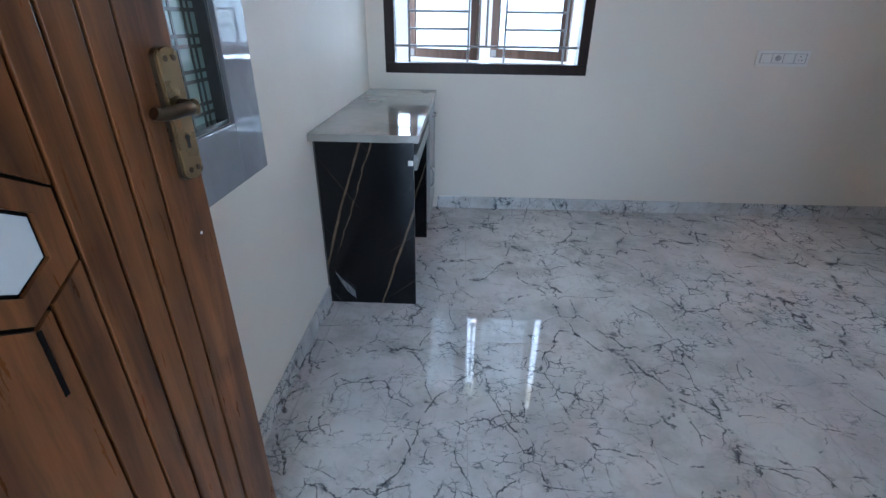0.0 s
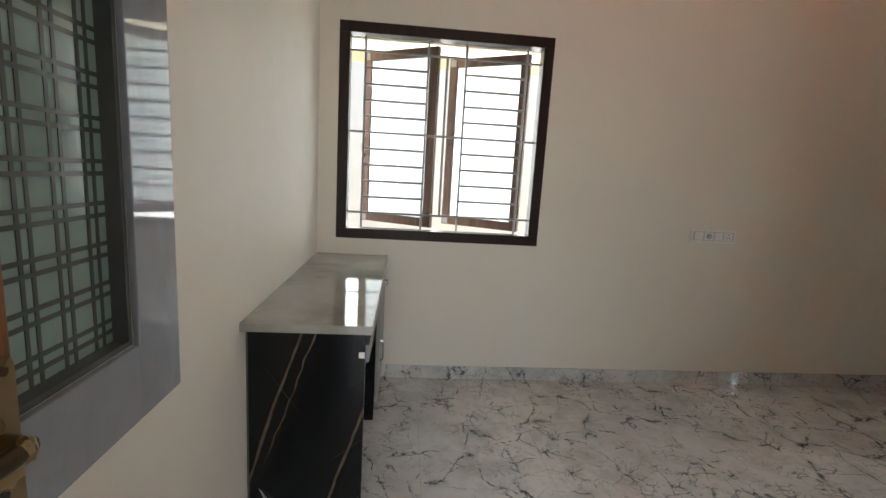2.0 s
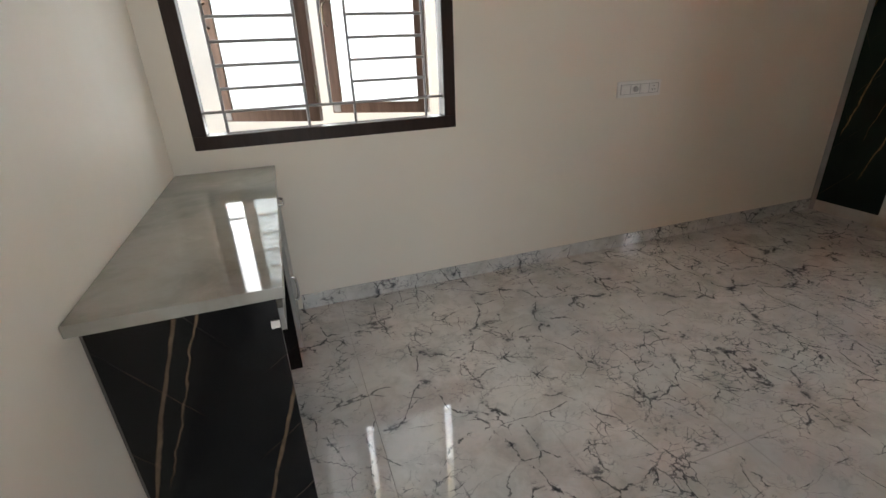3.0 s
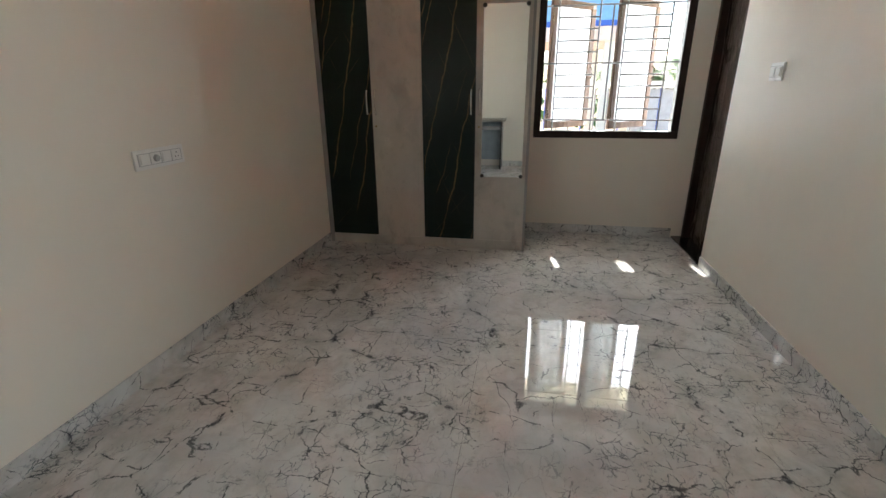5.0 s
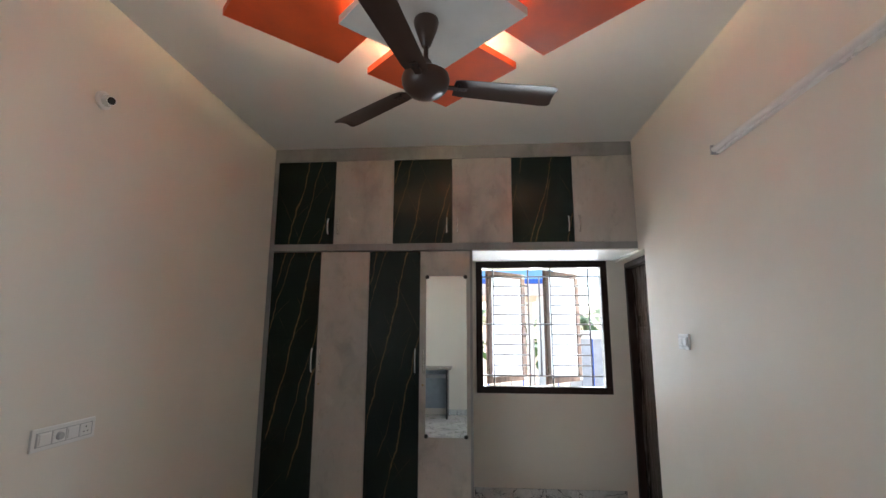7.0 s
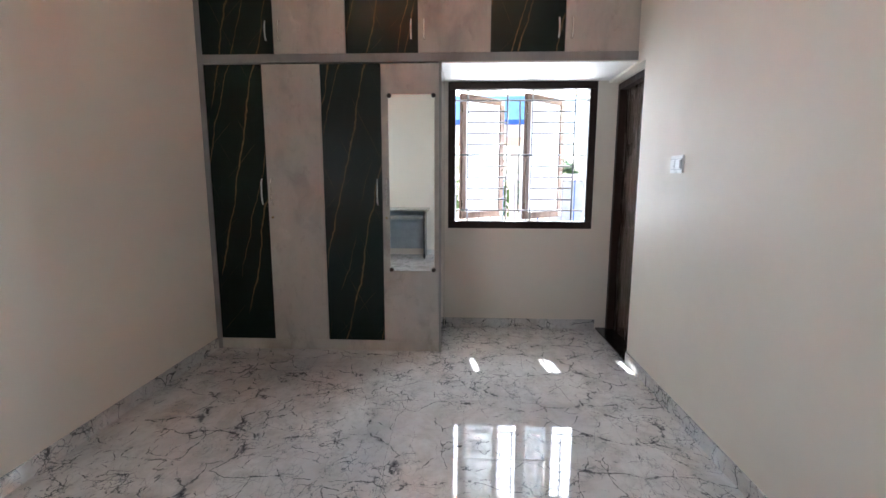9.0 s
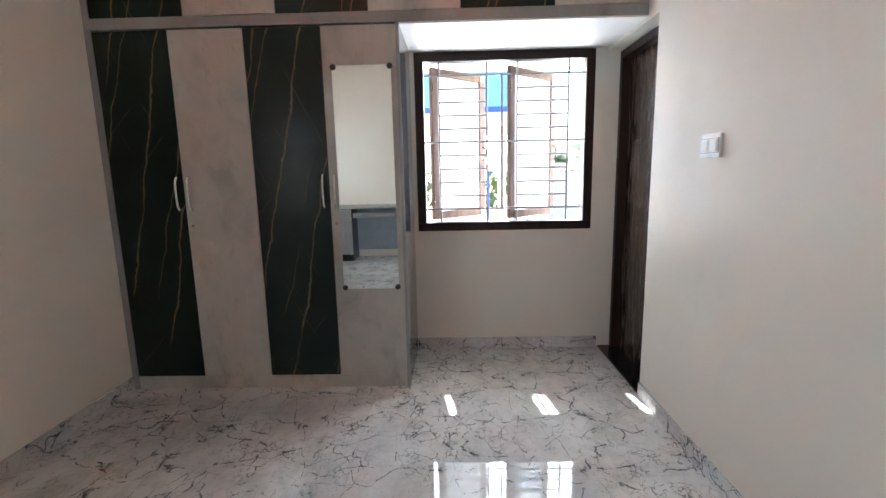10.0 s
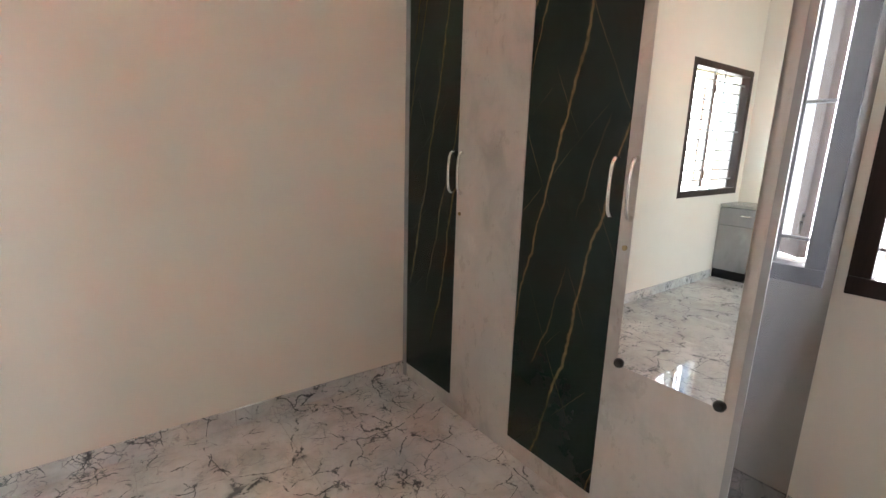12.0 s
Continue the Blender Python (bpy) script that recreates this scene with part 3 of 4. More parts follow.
# ---- doors ----
def main_door():
    """Open teak leaf. Local frame: x from the hinge to the free edge, y away from the room, z up."""
    L, H, g = 0.80, 2.08, 0.0030
    leaf = thing("door_1", "open teak door leaf with black grooves, hexagon glass and brass handle", "door",
                 Matrix.Translation((0.110, -0.039, 0.008)) @ Matrix.Rotation(radians(87.2), 4, "Z"), "", "structure")
    upright = Matrix(((1, 0, 0, 0), (0, 0, -1, 0.0), (0, 1, 0, 0), (0, 0, 0, 1)))
    part("leaf_core", boxes((0, L, 0.0, 0.026, 0, H)), GROOVE, leaf, "dark core seen in the grooves")
    part("back_board", boxes((0, L, 0.026, 0.034, 0, H), bevel=0.0015), TEAK, leaf)
    cuts = [L, L - 0.094, L - 0.145, L - 0.195, L - 0.243]
    for x1, x0 in zip(cuts, cuts[1:]):
        part("plank", boxes((x0 + g, x1 - g if x1 < L else x1, -0.006, 0.0, 0, H), bevel=0.0015), TEAK, leaf)
    cx, cz, R, r = L - 0.317, 1.010, 0.083, 0.048
    xe, xg, xl = L - 0.243 - g, L - 0.294, 0.30

    def hexagon(x, z, rad):
        return [(x + rad * math.sin(math.pi / 3 * k), z + rad * math.cos(math.pi / 3 * k)) for k in range(6)]

    def board(points, name="plank"):
        return part(name, prism(points, 0, 0.006), TEAK, leaf, "", upright)
    outer, inner, rim = hexagon(cx, cz, R - g), hexagon(cx, cz, r), hexagon(cx, cz, r - 0.005)
    ring = bmesh.new()
    for k in range(6):
        n = (k + 1) % 6
        q = [outer[k], outer[n], inner[n], inner[k]]
        lo, hi = [ring.verts.new((x, z, 0)) for x, z in q], [ring.verts.new((x, z, 0.006)) for x, z in q]
        ring.faces.new(hi)
        for i in range(4):
            ring.faces.new((lo[i], lo[(i + 1) % 4], hi[(i + 1) % 4], hi[i]))
    bmesh.ops.recalc_face_normals(ring, faces=ring.faces)
    part("hexagon_ring", ring, TEAK, leaf, "", upright)
    part("hexagon_glass", prism(rim, 0, 0.003), HEXGLASS, leaf, "pale hexagon glass inset", upright)
    top, ur, lr, bot, ll, ul = hexagon(cx, cz, R + g)
    sl = (top[1] - ur[1]) / (ur[0] - top[0])
    board([(xg + g, top[1] - sl * (xg + g - cx)), (xe, ur[1]), (xe, H), (xg + g, H)])
    board([(xg + g, 0), (xe, 0), (xe, lr[1]), (xg + g, bot[1] + sl * (xg + g - cx))])
    board([(xg - g, top[1] - sl * (xg - g - cx)), (xg - g, H), (xl, H), (xl, ul[1]), ul, top])
    board([(xg - g, 0), (xg - g, bot[1] + sl * (xg - g - cx)), bot, ll, (xl, ll[1]), (xl, 0)])
    board([(ul[0] - g, ul[1] - 2 * g), (xl, ul[1] - 2 * g), (xl, ll[1] + 2 * g), (ll[0] - g, ll[1] + 2 * g)])
    board([(0, 0), (xl - 2 * g, 0), (xl - 2 * g, H), (0, H)])
    part("groove_line", boxes((cx - 0.003, cx + 0.003, -0.0068, -0.0058, 0.84, bot[1])), GROOVE, leaf)
    for x, z in ((cx - 0.036, 1.155), (cx - 0.036, 1.62), (cx - 0.036, 0.46)):
        part("glass_rim", prism(hexagon(x, z, r), 0.0058, 0.0075), GROOVE, leaf, "black rim", upright)
        part("hexagon_glass", prism(hexagon(x, z, r - 0.005), 0.006, 0.009), HEXGLASS, leaf, "pale hexagon glass inset", upright)
    # lever handle on a long plate with rounded ends
    hx, hz = L - 0.029, 1.082
    pts = [(0.020 * math.cos(math.pi * k / 10), 0.077 + 0.012 * math.sin(math.pi * k / 10)) for k in range(11)]
    pts += [(0.020 * math.cos(math.pi + math.pi * k / 10), -0.077 + 0.012 * math.sin(math.pi + math.pi * k / 10)) for k in range(11)]
    pb = prism(pts, 0, 0.010)
    handle = part("door_handle", pb, BRASS, leaf, "antique brass plate with lever", upright @ Matrix.Translation((hx, hz, 0.006)))
    part("plate_base", prism([(x * 1.06 - 0.004, z * 1.01) for x, z in pts], -0.002, 0.007), BRASS_DARK, handle, "dark plate edge")
    part("lever", curve_tube([(-0.004, 0.012, 0.016), (-0.004, 0.012, 0.027), (-0.014, 0.013, 0.031), (-0.034, 0.013, 0.030), (-0.050, 0.012, 0.027), (-0.064, 0.013, 0.024), (-0.072, 0.016, 0.022)], lambda t: 0.0095 - 0.0015 * t, 5, 6), BRASS_DARK, handle, "curved dark brass lever", smooth=True)
    part("spindle", cyl(bmesh.new(), (0.002, 0.012, 0.008), (0.002, 0.012, 0.032), 0.012, 0.010), BRASS_DARK, handle, "", smooth=True)
    part("lever_end", lathe([(0.0, 0.0), (0.0100, 0.001), (0.0115, 0.006), (0.0095, 0.012), (0.0, 0.014)], 20), BRASS, handle, "bright brass lever end", Matrix.Translation((-0.004, 0.013, 0.026)) @ Matrix.Rotation(radians(40), 4, "Y"), True)
    key = cyl(bmesh.new(), (0.0, -0.030, 0.0095), (0.0, -0.030, 0.0112), 0.0042, seg=14)
    box(key, -0.002, 0.002, -0.045, -0.031, 0.0095, 0.0112)
    part("keyhole", key, BLACK, handle, "black keyhole")
    for sx in (-0.009, 0.009):
        for sy in (-0.075, 0.075):
            part("screw", cyl(bmesh.new(), (sx, sy, 0.009), (sx, sy, 0.0118), 0.004, seg=10), BRASS_DARK, handle)
    part("nail_head", cyl(bmesh.new(), (L - 0.035, -0.007, 0.905), (L - 0.035, -0.0055, 0.905), 0.0025, seg=8), WHITE_PL, leaf)
    return leaf


main_door()
fr = thing("door_frame", "dark brown wooden frame around the entrance doorway", "door frame", SOUTH, "", "structure")
for d in ((MD[0], MD[0] + 0.07, -0.17, -0.01, 0, MD[2]), (MD[1] - 0.07, MD[1], -0.17, -0.01, 0, MD[2]), (MD[0] + 0.07, MD[1] - 0.07, -0.17, -0.01, MD[2] - 0.07, MD[2])):
    part("frame_member", boxes(d, bevel=0.004), FRAME_DARK, fr)

bath = thing("door_2", "closed dark brown panelled wooden bathroom door with chrome knob", "door", SOUTH, "", "structure")
u0, u1, hh = BD
for d in ((u1 - 0.048, u1 - 0.002, -0.195, -0.082, 0.012, hh - 0.01), (u0 + 0.004, u0 + 0.06, -0.195, -0.082, 0.012, hh - 0.01), (u0 + 0.06, u1 - 0.048, -0.195, -0.082, hh - 0.06, hh - 0.01)):
    part("frame_member", boxes(d, bevel=0.004), FRAME_DARK, bath)
part("leaf", boxes((u0 + 0.06, u1 - 0.048, -0.180, -0.140, 0.014, hh - 0.06), bevel=0.003), DOOR_DARK, bath, "dark brown flush leaf")
for zz0, zz1 in ((0.14, 0.95), (1.08, 1.52), (1.62, 1.95)):
    part("raised_panel", boxes((u0 + 0.16, u1 - 0.155, -0.142, -0.133, zz0, zz1), bevel=0.006), DOOR_DARK, bath)
kn = part("knob_rose", cyl(bmesh.new(), (u0 + 0.115, -0.140, 1.0), (u0 + 0.115, -0.130, 1.0), 0.022), CHROME, bath, "chrome latch rose", smooth=True)
part("lever", curve_tube([(u0 + 0.115, -0.133, 1.0), (u0 + 0.115, -0.095, 1.0), (u0 + 0.125, -0.085, 0.998), (u0 + 0.205, -0.085, 0.995)], 0.007, 3, 5), CHROME, bath, "chrome lever", smooth=True)
part("threshold", boxes((u0 + 0.004, u1 - 0.002, -0.19, 0.005, -0.005, 0.012), bevel=0.002), BLACK_STONE, bath, "black granite threshold")


# ---- wardrobe, loft and alcove ----
FX = 4.375                                       # front plane
wb = [3.179, 2.751, 2.322, 1.883, 1.462]
ward = thing("wardrobe", "tall wardrobe with alternating dark green marble and grey doors", "wardrobe", Matrix.Translation((FX, 0, 0)))
part("body", boxes((0.0, 0.63, 3.181, 3.220, 0, 2.158), (0.022, 0.63, 1.462, 3.180, 0.0, 0.086), (0.022, 0.63, 1.462, 3.180, 2.14, 2.158), (0.61, 0.63, 1.462, 3.180, 0.086, 2.14), (0.03, 0.6, 2.312, 2.332, 0.086, 2.14)), CARCASS, ward, "grey laminate carcass")
part("plinth", boxes((0.004, 0.022, 1.462, 3.180, 0.002, 0.085)), STUCCO, ward, "grey plinth")
part("side_panel", boxes((-0.002, 0.63, 1.442, 1.462, 0, 2.158), bevel=0.001), GLOSSY_SIDE, ward, "glossy grey marbled side panel")
part("edge_strip", boxes((-0.006, -0.002, 1.442, 1.462, 0, 2.158)), CARCASS, ward)


def bow_handle(name, parent, y, z0, z1, mat):
    return part(name, curve_tube([(-0.0, y, z1), (-0.012, y, z1 - 0.004), (-0.024, y, z1 - 0.03), (-0.028, y, (z0 + z1) / 2), (-0.024, y, z0 + 0.03), (-0.012, y, z0 + 0.004), (0, y, z0)], lambda t: 0.0065 + 0.004 * abs(2 * t - 1) ** 2, 3, 5), mat, parent, "curved silver bow handle", smooth=True)


mats = (GREEN, STUCCO, GREEN, STUCCO)
for k in range(4):
    door = part("door", boxes((0.0, 0.019, wb[k + 1] + 0.0015, wb[k] - 0.0015, 0.088, 2.150), bevel=0.0012), mats[k], ward, ("dark green marble laminate door", "grey stucco laminate door")[k % 2])
    y = wb[k + 1] + 0.034 if k % 2 == 0 else wb[k] - 0.036
    bow_handle("handle", door, y, 1.143, 1.332, CHROME)
    if k % 2:
        part("lock", cyl(bmesh.new(), (-0.004, wb[k] - 0.03, 1.045), (0.0, wb[k] - 0.03, 1.045), 0.009, seg=14), BRASS, door, "small brass lock")
MC = Matrix.Translation((FX - 0.0105, 1.660, 1.2895)) @ Matrix.Rotation(radians(-0.2), 4, "Z") @ Matrix.Rotation(radians(-0.3), 4, "Y")   # hung a trifle askew
mirror = tagged(part("mirror", boxes((-0.0025, 0.0025, -0.168, 0.168, -0.645, 0.645), bevel=0.001), MIRROR, None, "", MC), "tall frameless mirror fixed to a wardrobe door", "mirror")
for yy in (-0.160, 0.160):
    for zz in (-0.637, 0.637):
        part("stud", lathe([(0.0, 0), (0.017, 0.0), (0.017, 0.012), (0.012, 0.020), (0.0, 0.022)], 18), BLACK, mirror, "black round mirror stud", Matrix.Translation((0.004, yy, zz)) @ Matrix.Rotation(radians(-90), 4, "Y"), True)

loft = thing("loft_cabinet", "overhead loft cabinets with alternating dark green and grey doors", "cabinet", Matrix.Translation((FX, 0, 0)))
lb = [3.180, 2.651, 2.128, 1.610, 1.098, 0.579, 0.066]
part("body", boxes((0.0, 0.63, 3.182, 3.220, 2.160, 3.098), (0.022, 0.63, 0.092, 3.182, 2.160, 2.178), (0.61, 0.63, 0.092, 3.182, 2.178, 3.098)), CARCASS, loft, "grey laminate carcass")
part("bottom_rail", boxes((-0.004, 0.022, 0.092, 3.182, 2.160, 2.219)), CARCASS, loft, "grey rail")
part("top_rail", boxes((-0.004, 0.022, 0.066, 3.182, 2.978, 3.098)), CARCASS, loft, "grey rail under the ceiling")
part("end_strip", boxes((-0.0042, 0.63, 0.066, 0.092, 2.1605, 2.219), (-0.0042, 0.63, 0.064, 0.0655, 2.219, 2.978)), CARCASS, loft)
part("soffit", boxes((0.0, 0.63, 0.066, 1.441, 2.150, 2.1595)), PANEL_WHITE, loft, "white underside")
for k in range(6):
    door = part("door", boxes((0.0, 0.019, lb[k + 1] + 0.0015, lb[k] - 0.0015, 2.222, 2.975), bevel=0.0012), (GREEN, STUCCO)[k % 2], loft, ("dark green marble laminate door", "grey stucco laminate door")[k % 2])
    y = lb[k + 1] + 0.048 if k % 2 == 0 else lb[k] - 0.045
    bow_handle("handle", door, y, 2.313, 2.442, CHROME)


# ---- desk ----
desk = thing("desk", "built-in desk with polished stone top and black marble end panel", "desk", Matrix.Translation((WEST, -0.1188, 0)) @ Matrix.Diagonal((0.97, 1.0369, 1.0853, 1)))
part("top", boxes((0.002, 0.455, 1.918, 3.218, 0.722, 0.750), bevel=0.002), STONE, desk, "polished beige-grey stone top")
part("scribe_strip", boxes((0.002, 0.0095, 1.975, 1.991, 0.0, 0.722)), FILLER, desk, "dark filler strip beside the wall")
part("end_panel", boxes((0.010, 0.428, 1.971, 1.991, 0.0, 0.722), bevel=0.001), BLACKM, desk, "black marble laminate panel with gold veins")
part("back_panel", boxes((0.016, 0.034, 1.991, 2.70, 0.10, 0.722)), BLUEGREY, desk, "blue-grey back of the kneehole")
part("sliding_tray", boxes((0.05, 0.440, 1.996, 2.68, 0.600, 0.618), (0.420, 0.440, 1.996, 2.68, 0.618, 0.66)), CARCASS, desk, "grey sliding keyboard tray")
ped = part("pedestal", boxes((0.016, 0.425, 2.70, 2.718, 0.0, 0.722), (0.016, 0.425, 3.198, 3.216, 0.0, 0.722), (0.016, 0.034, 2.718, 3.198, 0.0, 0.722), (0.034, 0.425, 2.718, 3.198, 0.09, 0.108)), BLACKM, desk, "black marble laminate pedestal")
part("kick", boxes((0.405, 0.421, 2.718, 3.198, 0.0, 0.088)), BLACKM, desk, "black plinth")
dr = part("drawer", boxes((0.427, 0.445, 2.702, 3.215, 0.545, 0.715), bevel=0.001), CARCASS, desk, "grey drawer front")
part("handle", curve_tube([(0.445, 2.91, 0.65), (0.465, 2.915, 0.65), (0.468, 2.958, 0.65), (0.465, 3.0, 0.65), (0.445, 3.005, 0.65)], 0.006, 3, 5), CHROME, dr, "chrome pull", smooth=True)
cd = part("door", boxes((0.427, 0.445, 2.702, 3.215, 0.095, 0.541), bevel=0.001), CARCASS, desk, "grey cupboard door")
part("handle", curve_tube([(0.445, 2.745, 0.40), (0.462, 2.745, 0.395), (0.466, 2.745, 0.35), (0.462, 2.745, 0.305), (0.445, 2.745, 0.30)], 0.006, 3, 5), CHROME, cd, "chrome pull", smooth=True)
# peeling protective film on the end panel
fb = bmesh.new()
pts = [(0.045, 0.155), (0.075, 0.125), (0.120, 0.085), (0.135, 0.070), (0.128, 0.052), (0.140, 0.030), (0.108, 0.055), (0.075, 0.095)]
vs = [fb.verts.new((x, 1.9695 - 0.004 - 0.012 * abs(math.sin(9 * i)), z)) for i, (x, z) in enumerate(pts)]
fb.faces.new(vs)
bmesh.ops.triangulate(fb, faces=fb.faces)
bmesh.ops.subdivide_edges(fb, edges=fb.edges, cuts=2)
for v in fb.verts:
    v.co.y += 0.006 * noise.noise(v.co * 60)
part("peeling_film", fb, FILM, desk, "clear protective film peeling off")
part("tape_bit", boxes((0.405, 0.427, 1.965, 1.971, 0.625, 0.645), bevel=0.002), WHITE_PL, desk, "torn white tape")


# ---- switchboards ----
def switchboard(m, w, h, modules, label):
    sb = thing("switchboard", label, "switchboard", m, "switchboards")
    part("plate", boxes((0, w, -0.012, 0, 0, h), bevel=0.004), WHITE_PL, sb, "white plastic plate")
    n, mx = len(modules), w * 0.07
    mw = (w - 2 * mx) / n
    # grey plate added behind the modules; its colour gives the shade in their gaps
    part("gap_shade", boxes((mx - 0.004, w - mx + 0.004, -0.0135, -0.0115, h * 0.19, h * 0.81)), GREY_PL, sb, "grey backing plate with the shade of the module gaps in its colour")
    for k, kind in enumerate(modules):
        x0, x1 = mx + k * mw + 0.003, mx + (k + 1) * mw - 0.003
        mod = part("module", boxes((x0, x1, -0.016, -0.011, h * 0.22, h * 0.78), bevel=0.0015), WHITE_PL, sb, "white " + kind)
        cx, cz = (x0 + x1) / 2, h / 2
        if kind == "switch":
            part("rocker", boxes((x0 + 0.004, x1 - 0.004, -0.020, -0.0155, h * 0.27, h * 0.73), bevel=0.002), WHITE_PL, mod)
        elif kind == "regulator":
            part("dial", cyl(bmesh.new(), (cx, -0.0155, cz), (cx, -0.028, cz), 0.017, 0.014), GREY_PL, mod, "grey fan regulator dial", smooth=True)
        else:
            for dx, dz, r in ((0, 0.012, 0.0035), (-0.010, -0.008, 0.003), (0.010, -0.008, 0.003)):
                part("pin_hole", cyl(bmesh.new(), (cx + dx, -0.0155, cz + dz), (cx + dx, -0.0168, cz + dz), r, seg=10), BLACK, mod)
    return sb


switchboard(Matrix.Translation((2.368, NORTH, 0.990)), 0.316, 0.092, ("switch", "regulator", "switch", "socket"), "white four-module switchboard with socket on cream wall")
switchboard(SOUTH @ Matrix.Translation((south_u(3.727), 0, 1.370)) @ Matrix.Rotation(math.pi, 4, "Z"), 0.148, 0.098, ("switch", "switch"), "small white two-switch plate on cream wall")


# ---- ceiling design, fan, lamps ----
CX, CY = 2.412, 1.604


def square(cx, cy, hd):
    return [(cx + hd, cy), (cx, cy + hd), (cx - hd, cy), (cx, cy - hd)]


for dx, dy in ((0, 0.57), (0, -0.57), (0.55, 0), (-0.57, 0)):
    pan = tagged(part("ceiling_panel", prism(square(CX + dx, CY + dy, 0.433), 2.965, 3.005), ORANGE), "orange painted square false-ceiling panel with hidden warm lighting", "ceiling panel", "false ceiling panels")
    part("spacer", boxes((CX + dx - 0.12, CX + dx + 0.12, CY + dy - 0.12, CY + dy + 0.12, 3.005, TOP)), PANEL_WHITE, pan, "white spacer block")
    for k in range(4):
        p, q = square(CX + dx, CY + dy, 0.30)[k], square(CX + dx, CY + dy, 0.30)[(k + 1) % 4]
        part("led_strip", cyl(bmesh.new(), (*p, 3.010), (*q, 3.010), 0.005, seg=6), LED, pan, "warm light strip")
cp = tagged(part("ceiling_panel", prism(square(CX, CY, 0.435), 2.890, 2.932), PANEL_WHITE), "white painted square false-ceiling panel below the orange ones", "ceiling panel", "false ceiling panels")
part("spacer", boxes((CX - 0.10, CX + 0.10, CY - 0.10, CY + 0.10, 2.932, TOP)), PANEL_WHITE, cp, "white spacer block")
for k in range(4):
    p, q = square(CX, CY, 0.34)[k], square(CX, CY, 0.34)[(k + 1) % 4]
    part("led_strip", cyl(bmesh.new(), (*p, 2.937), (*q, 2.937), 0.005, seg=6), LED, cp, "warm light strip")

fan = thing("ceiling_fan", "dark brown three-blade ceiling fan hanging from the white panel", "ceiling fan", Matrix.Translation((CX, CY + 0.025, 2.89)))
part("canopy", lathe([(0.014, -0.14), (0.020, -0.135), (0.050, -0.05), (0.058, -0.015), (0.055, -0.002), (0.0, -0.001)]), FAN_BROWN, fan, "brown canopy cup", smooth=True)
part("downrod", cyl(bmesh.new(), (0, 0, -0.25), (0, 0, -0.13), 0.011), FAN_BROWN, fan, "brown rod", smooth=True)
part("motor", lathe([(0.0, -0.385), (0.035, -0.382), (0.075, -0.365), (0.098, -0.340), (0.106, -0.318), (0.108, -0.300), (0.104, -0.282), (0.085, -0.268), (0.045, -0.256), (0.030, -0.225), (0.022, -0.205), (0.0, -0.203)]), FAN_BROWN, fan, "glossy brown motor housing", smooth=True)
for ang in (169.5, 284.0, 52.5):
    bm = bmesh.new()
    prof = [(0.13, 0.050), (0.16, 0.056), (0.35, 0.062), (0.56, 0.068), (0.595, 0.064), (0.605, 0.050)]
    top, bot = [], []
    for x, hw in prof:
        row = [(-hw, -0.006), (-hw * 0.4, 0.004), (hw * 0.4, 0.004), (hw, -0.006)]
        top.append([bm.verts.new((x, y, z - y * 0.16)) for y, z in row])
        bot.append([bm.verts.new((x, y, z - 0.003 - y * 0.16)) for y, z in row])
    for rows, flip in ((top, False), (bot, True)):
        for p, q in zip(rows, rows[1:]):
            for k in range(3):
                f = (p[k], q[k], q[k + 1], p[k + 1])
                bm.faces.new(f[::-1] if flip else f)
    bmesh.ops.recalc_face_normals(bm, faces=bm.faces)
    bl = part("blade", bm, FAN_BROWN, fan, "brown metal blade", Matrix.Translation((0, 0, -0.318)) @ Matrix.Rotation(radians(ang), 4, "Z"), True)
    part("blade_arm", boxes((0.08, 0.19, -0.016, 0.016, -0.012, -0.006), bevel=0.002), FAN_BROWN, bl, "blade bracket")
    for sx, sy in ((0.15, 0.012), (0.15, -0.012), (0.175, 0.0)):
        part("rivet", cyl(bmesh.new(), (sx, sy, -0.014), (sx, sy, 0.008), 0.005, seg=8), BLACK, bl)

tube = thing("tube_light", "white slim tube light batten on the wall, switched off", "wall lamp", SOUTH @ Matrix.Translation((south_u(1.862), 0, 2.475)))
part("batten", boxes((0, 1.18, 0, 0.022, -0.024, 0.024), bevel=0.003), WHITE_PL, tube, "white batten")
part("diffuser", cyl(bmesh.new(), (0.012, 0.030, 0), (1.168, 0.030, 0), 0.016), PANEL_WHITE, tube, "white tube diffuser", smooth=True)
for x in (0.0, 1.166):
    part("end_cap", boxes((x, x + 0.014, 0.004, 0.046, -0.026, 0.026), bevel=0.003), GREY_PL, tube, "grey end cap")

hold = thing("lamp_holder", "white angled batten lamp holder with empty dark socket", "lamp holder", Matrix.Translation((2.485, NORTH, 2.585)))
part("base", lathe([(0.0, 0.0), (0.045, 0.0), (0.045, 0.012), (0.036, 0.022), (0.0, 0.024)]), WHITE_PL, hold, "round white base", Matrix.Rotation(radians(90), 4, "X"), True)
tilt = Matrix.Translation((0.0, -0.016, 0)) @ Vector((-0.42, -0.80, -0.28)).to_track_quat("Z", "Y").to_matrix().to_4x4()
part("socket", lathe([(0.0, 0.0), (0.030, 0.0), (0.027, 0.03), (0.022, 0.06), (0.022, 0.075), (0.018, 0.075), (0.018, 0.05), (0.0, 0.05)]), WHITE_PL, hold, "white socket sleeve", tilt, True)
part("socket_mouth", lathe([(0.0, 0.051), (0.0178, 0.051), (0.0178, 0.072), (0.0, 0.073)]), BLACK, hold, "dark socket mouth", tilt)


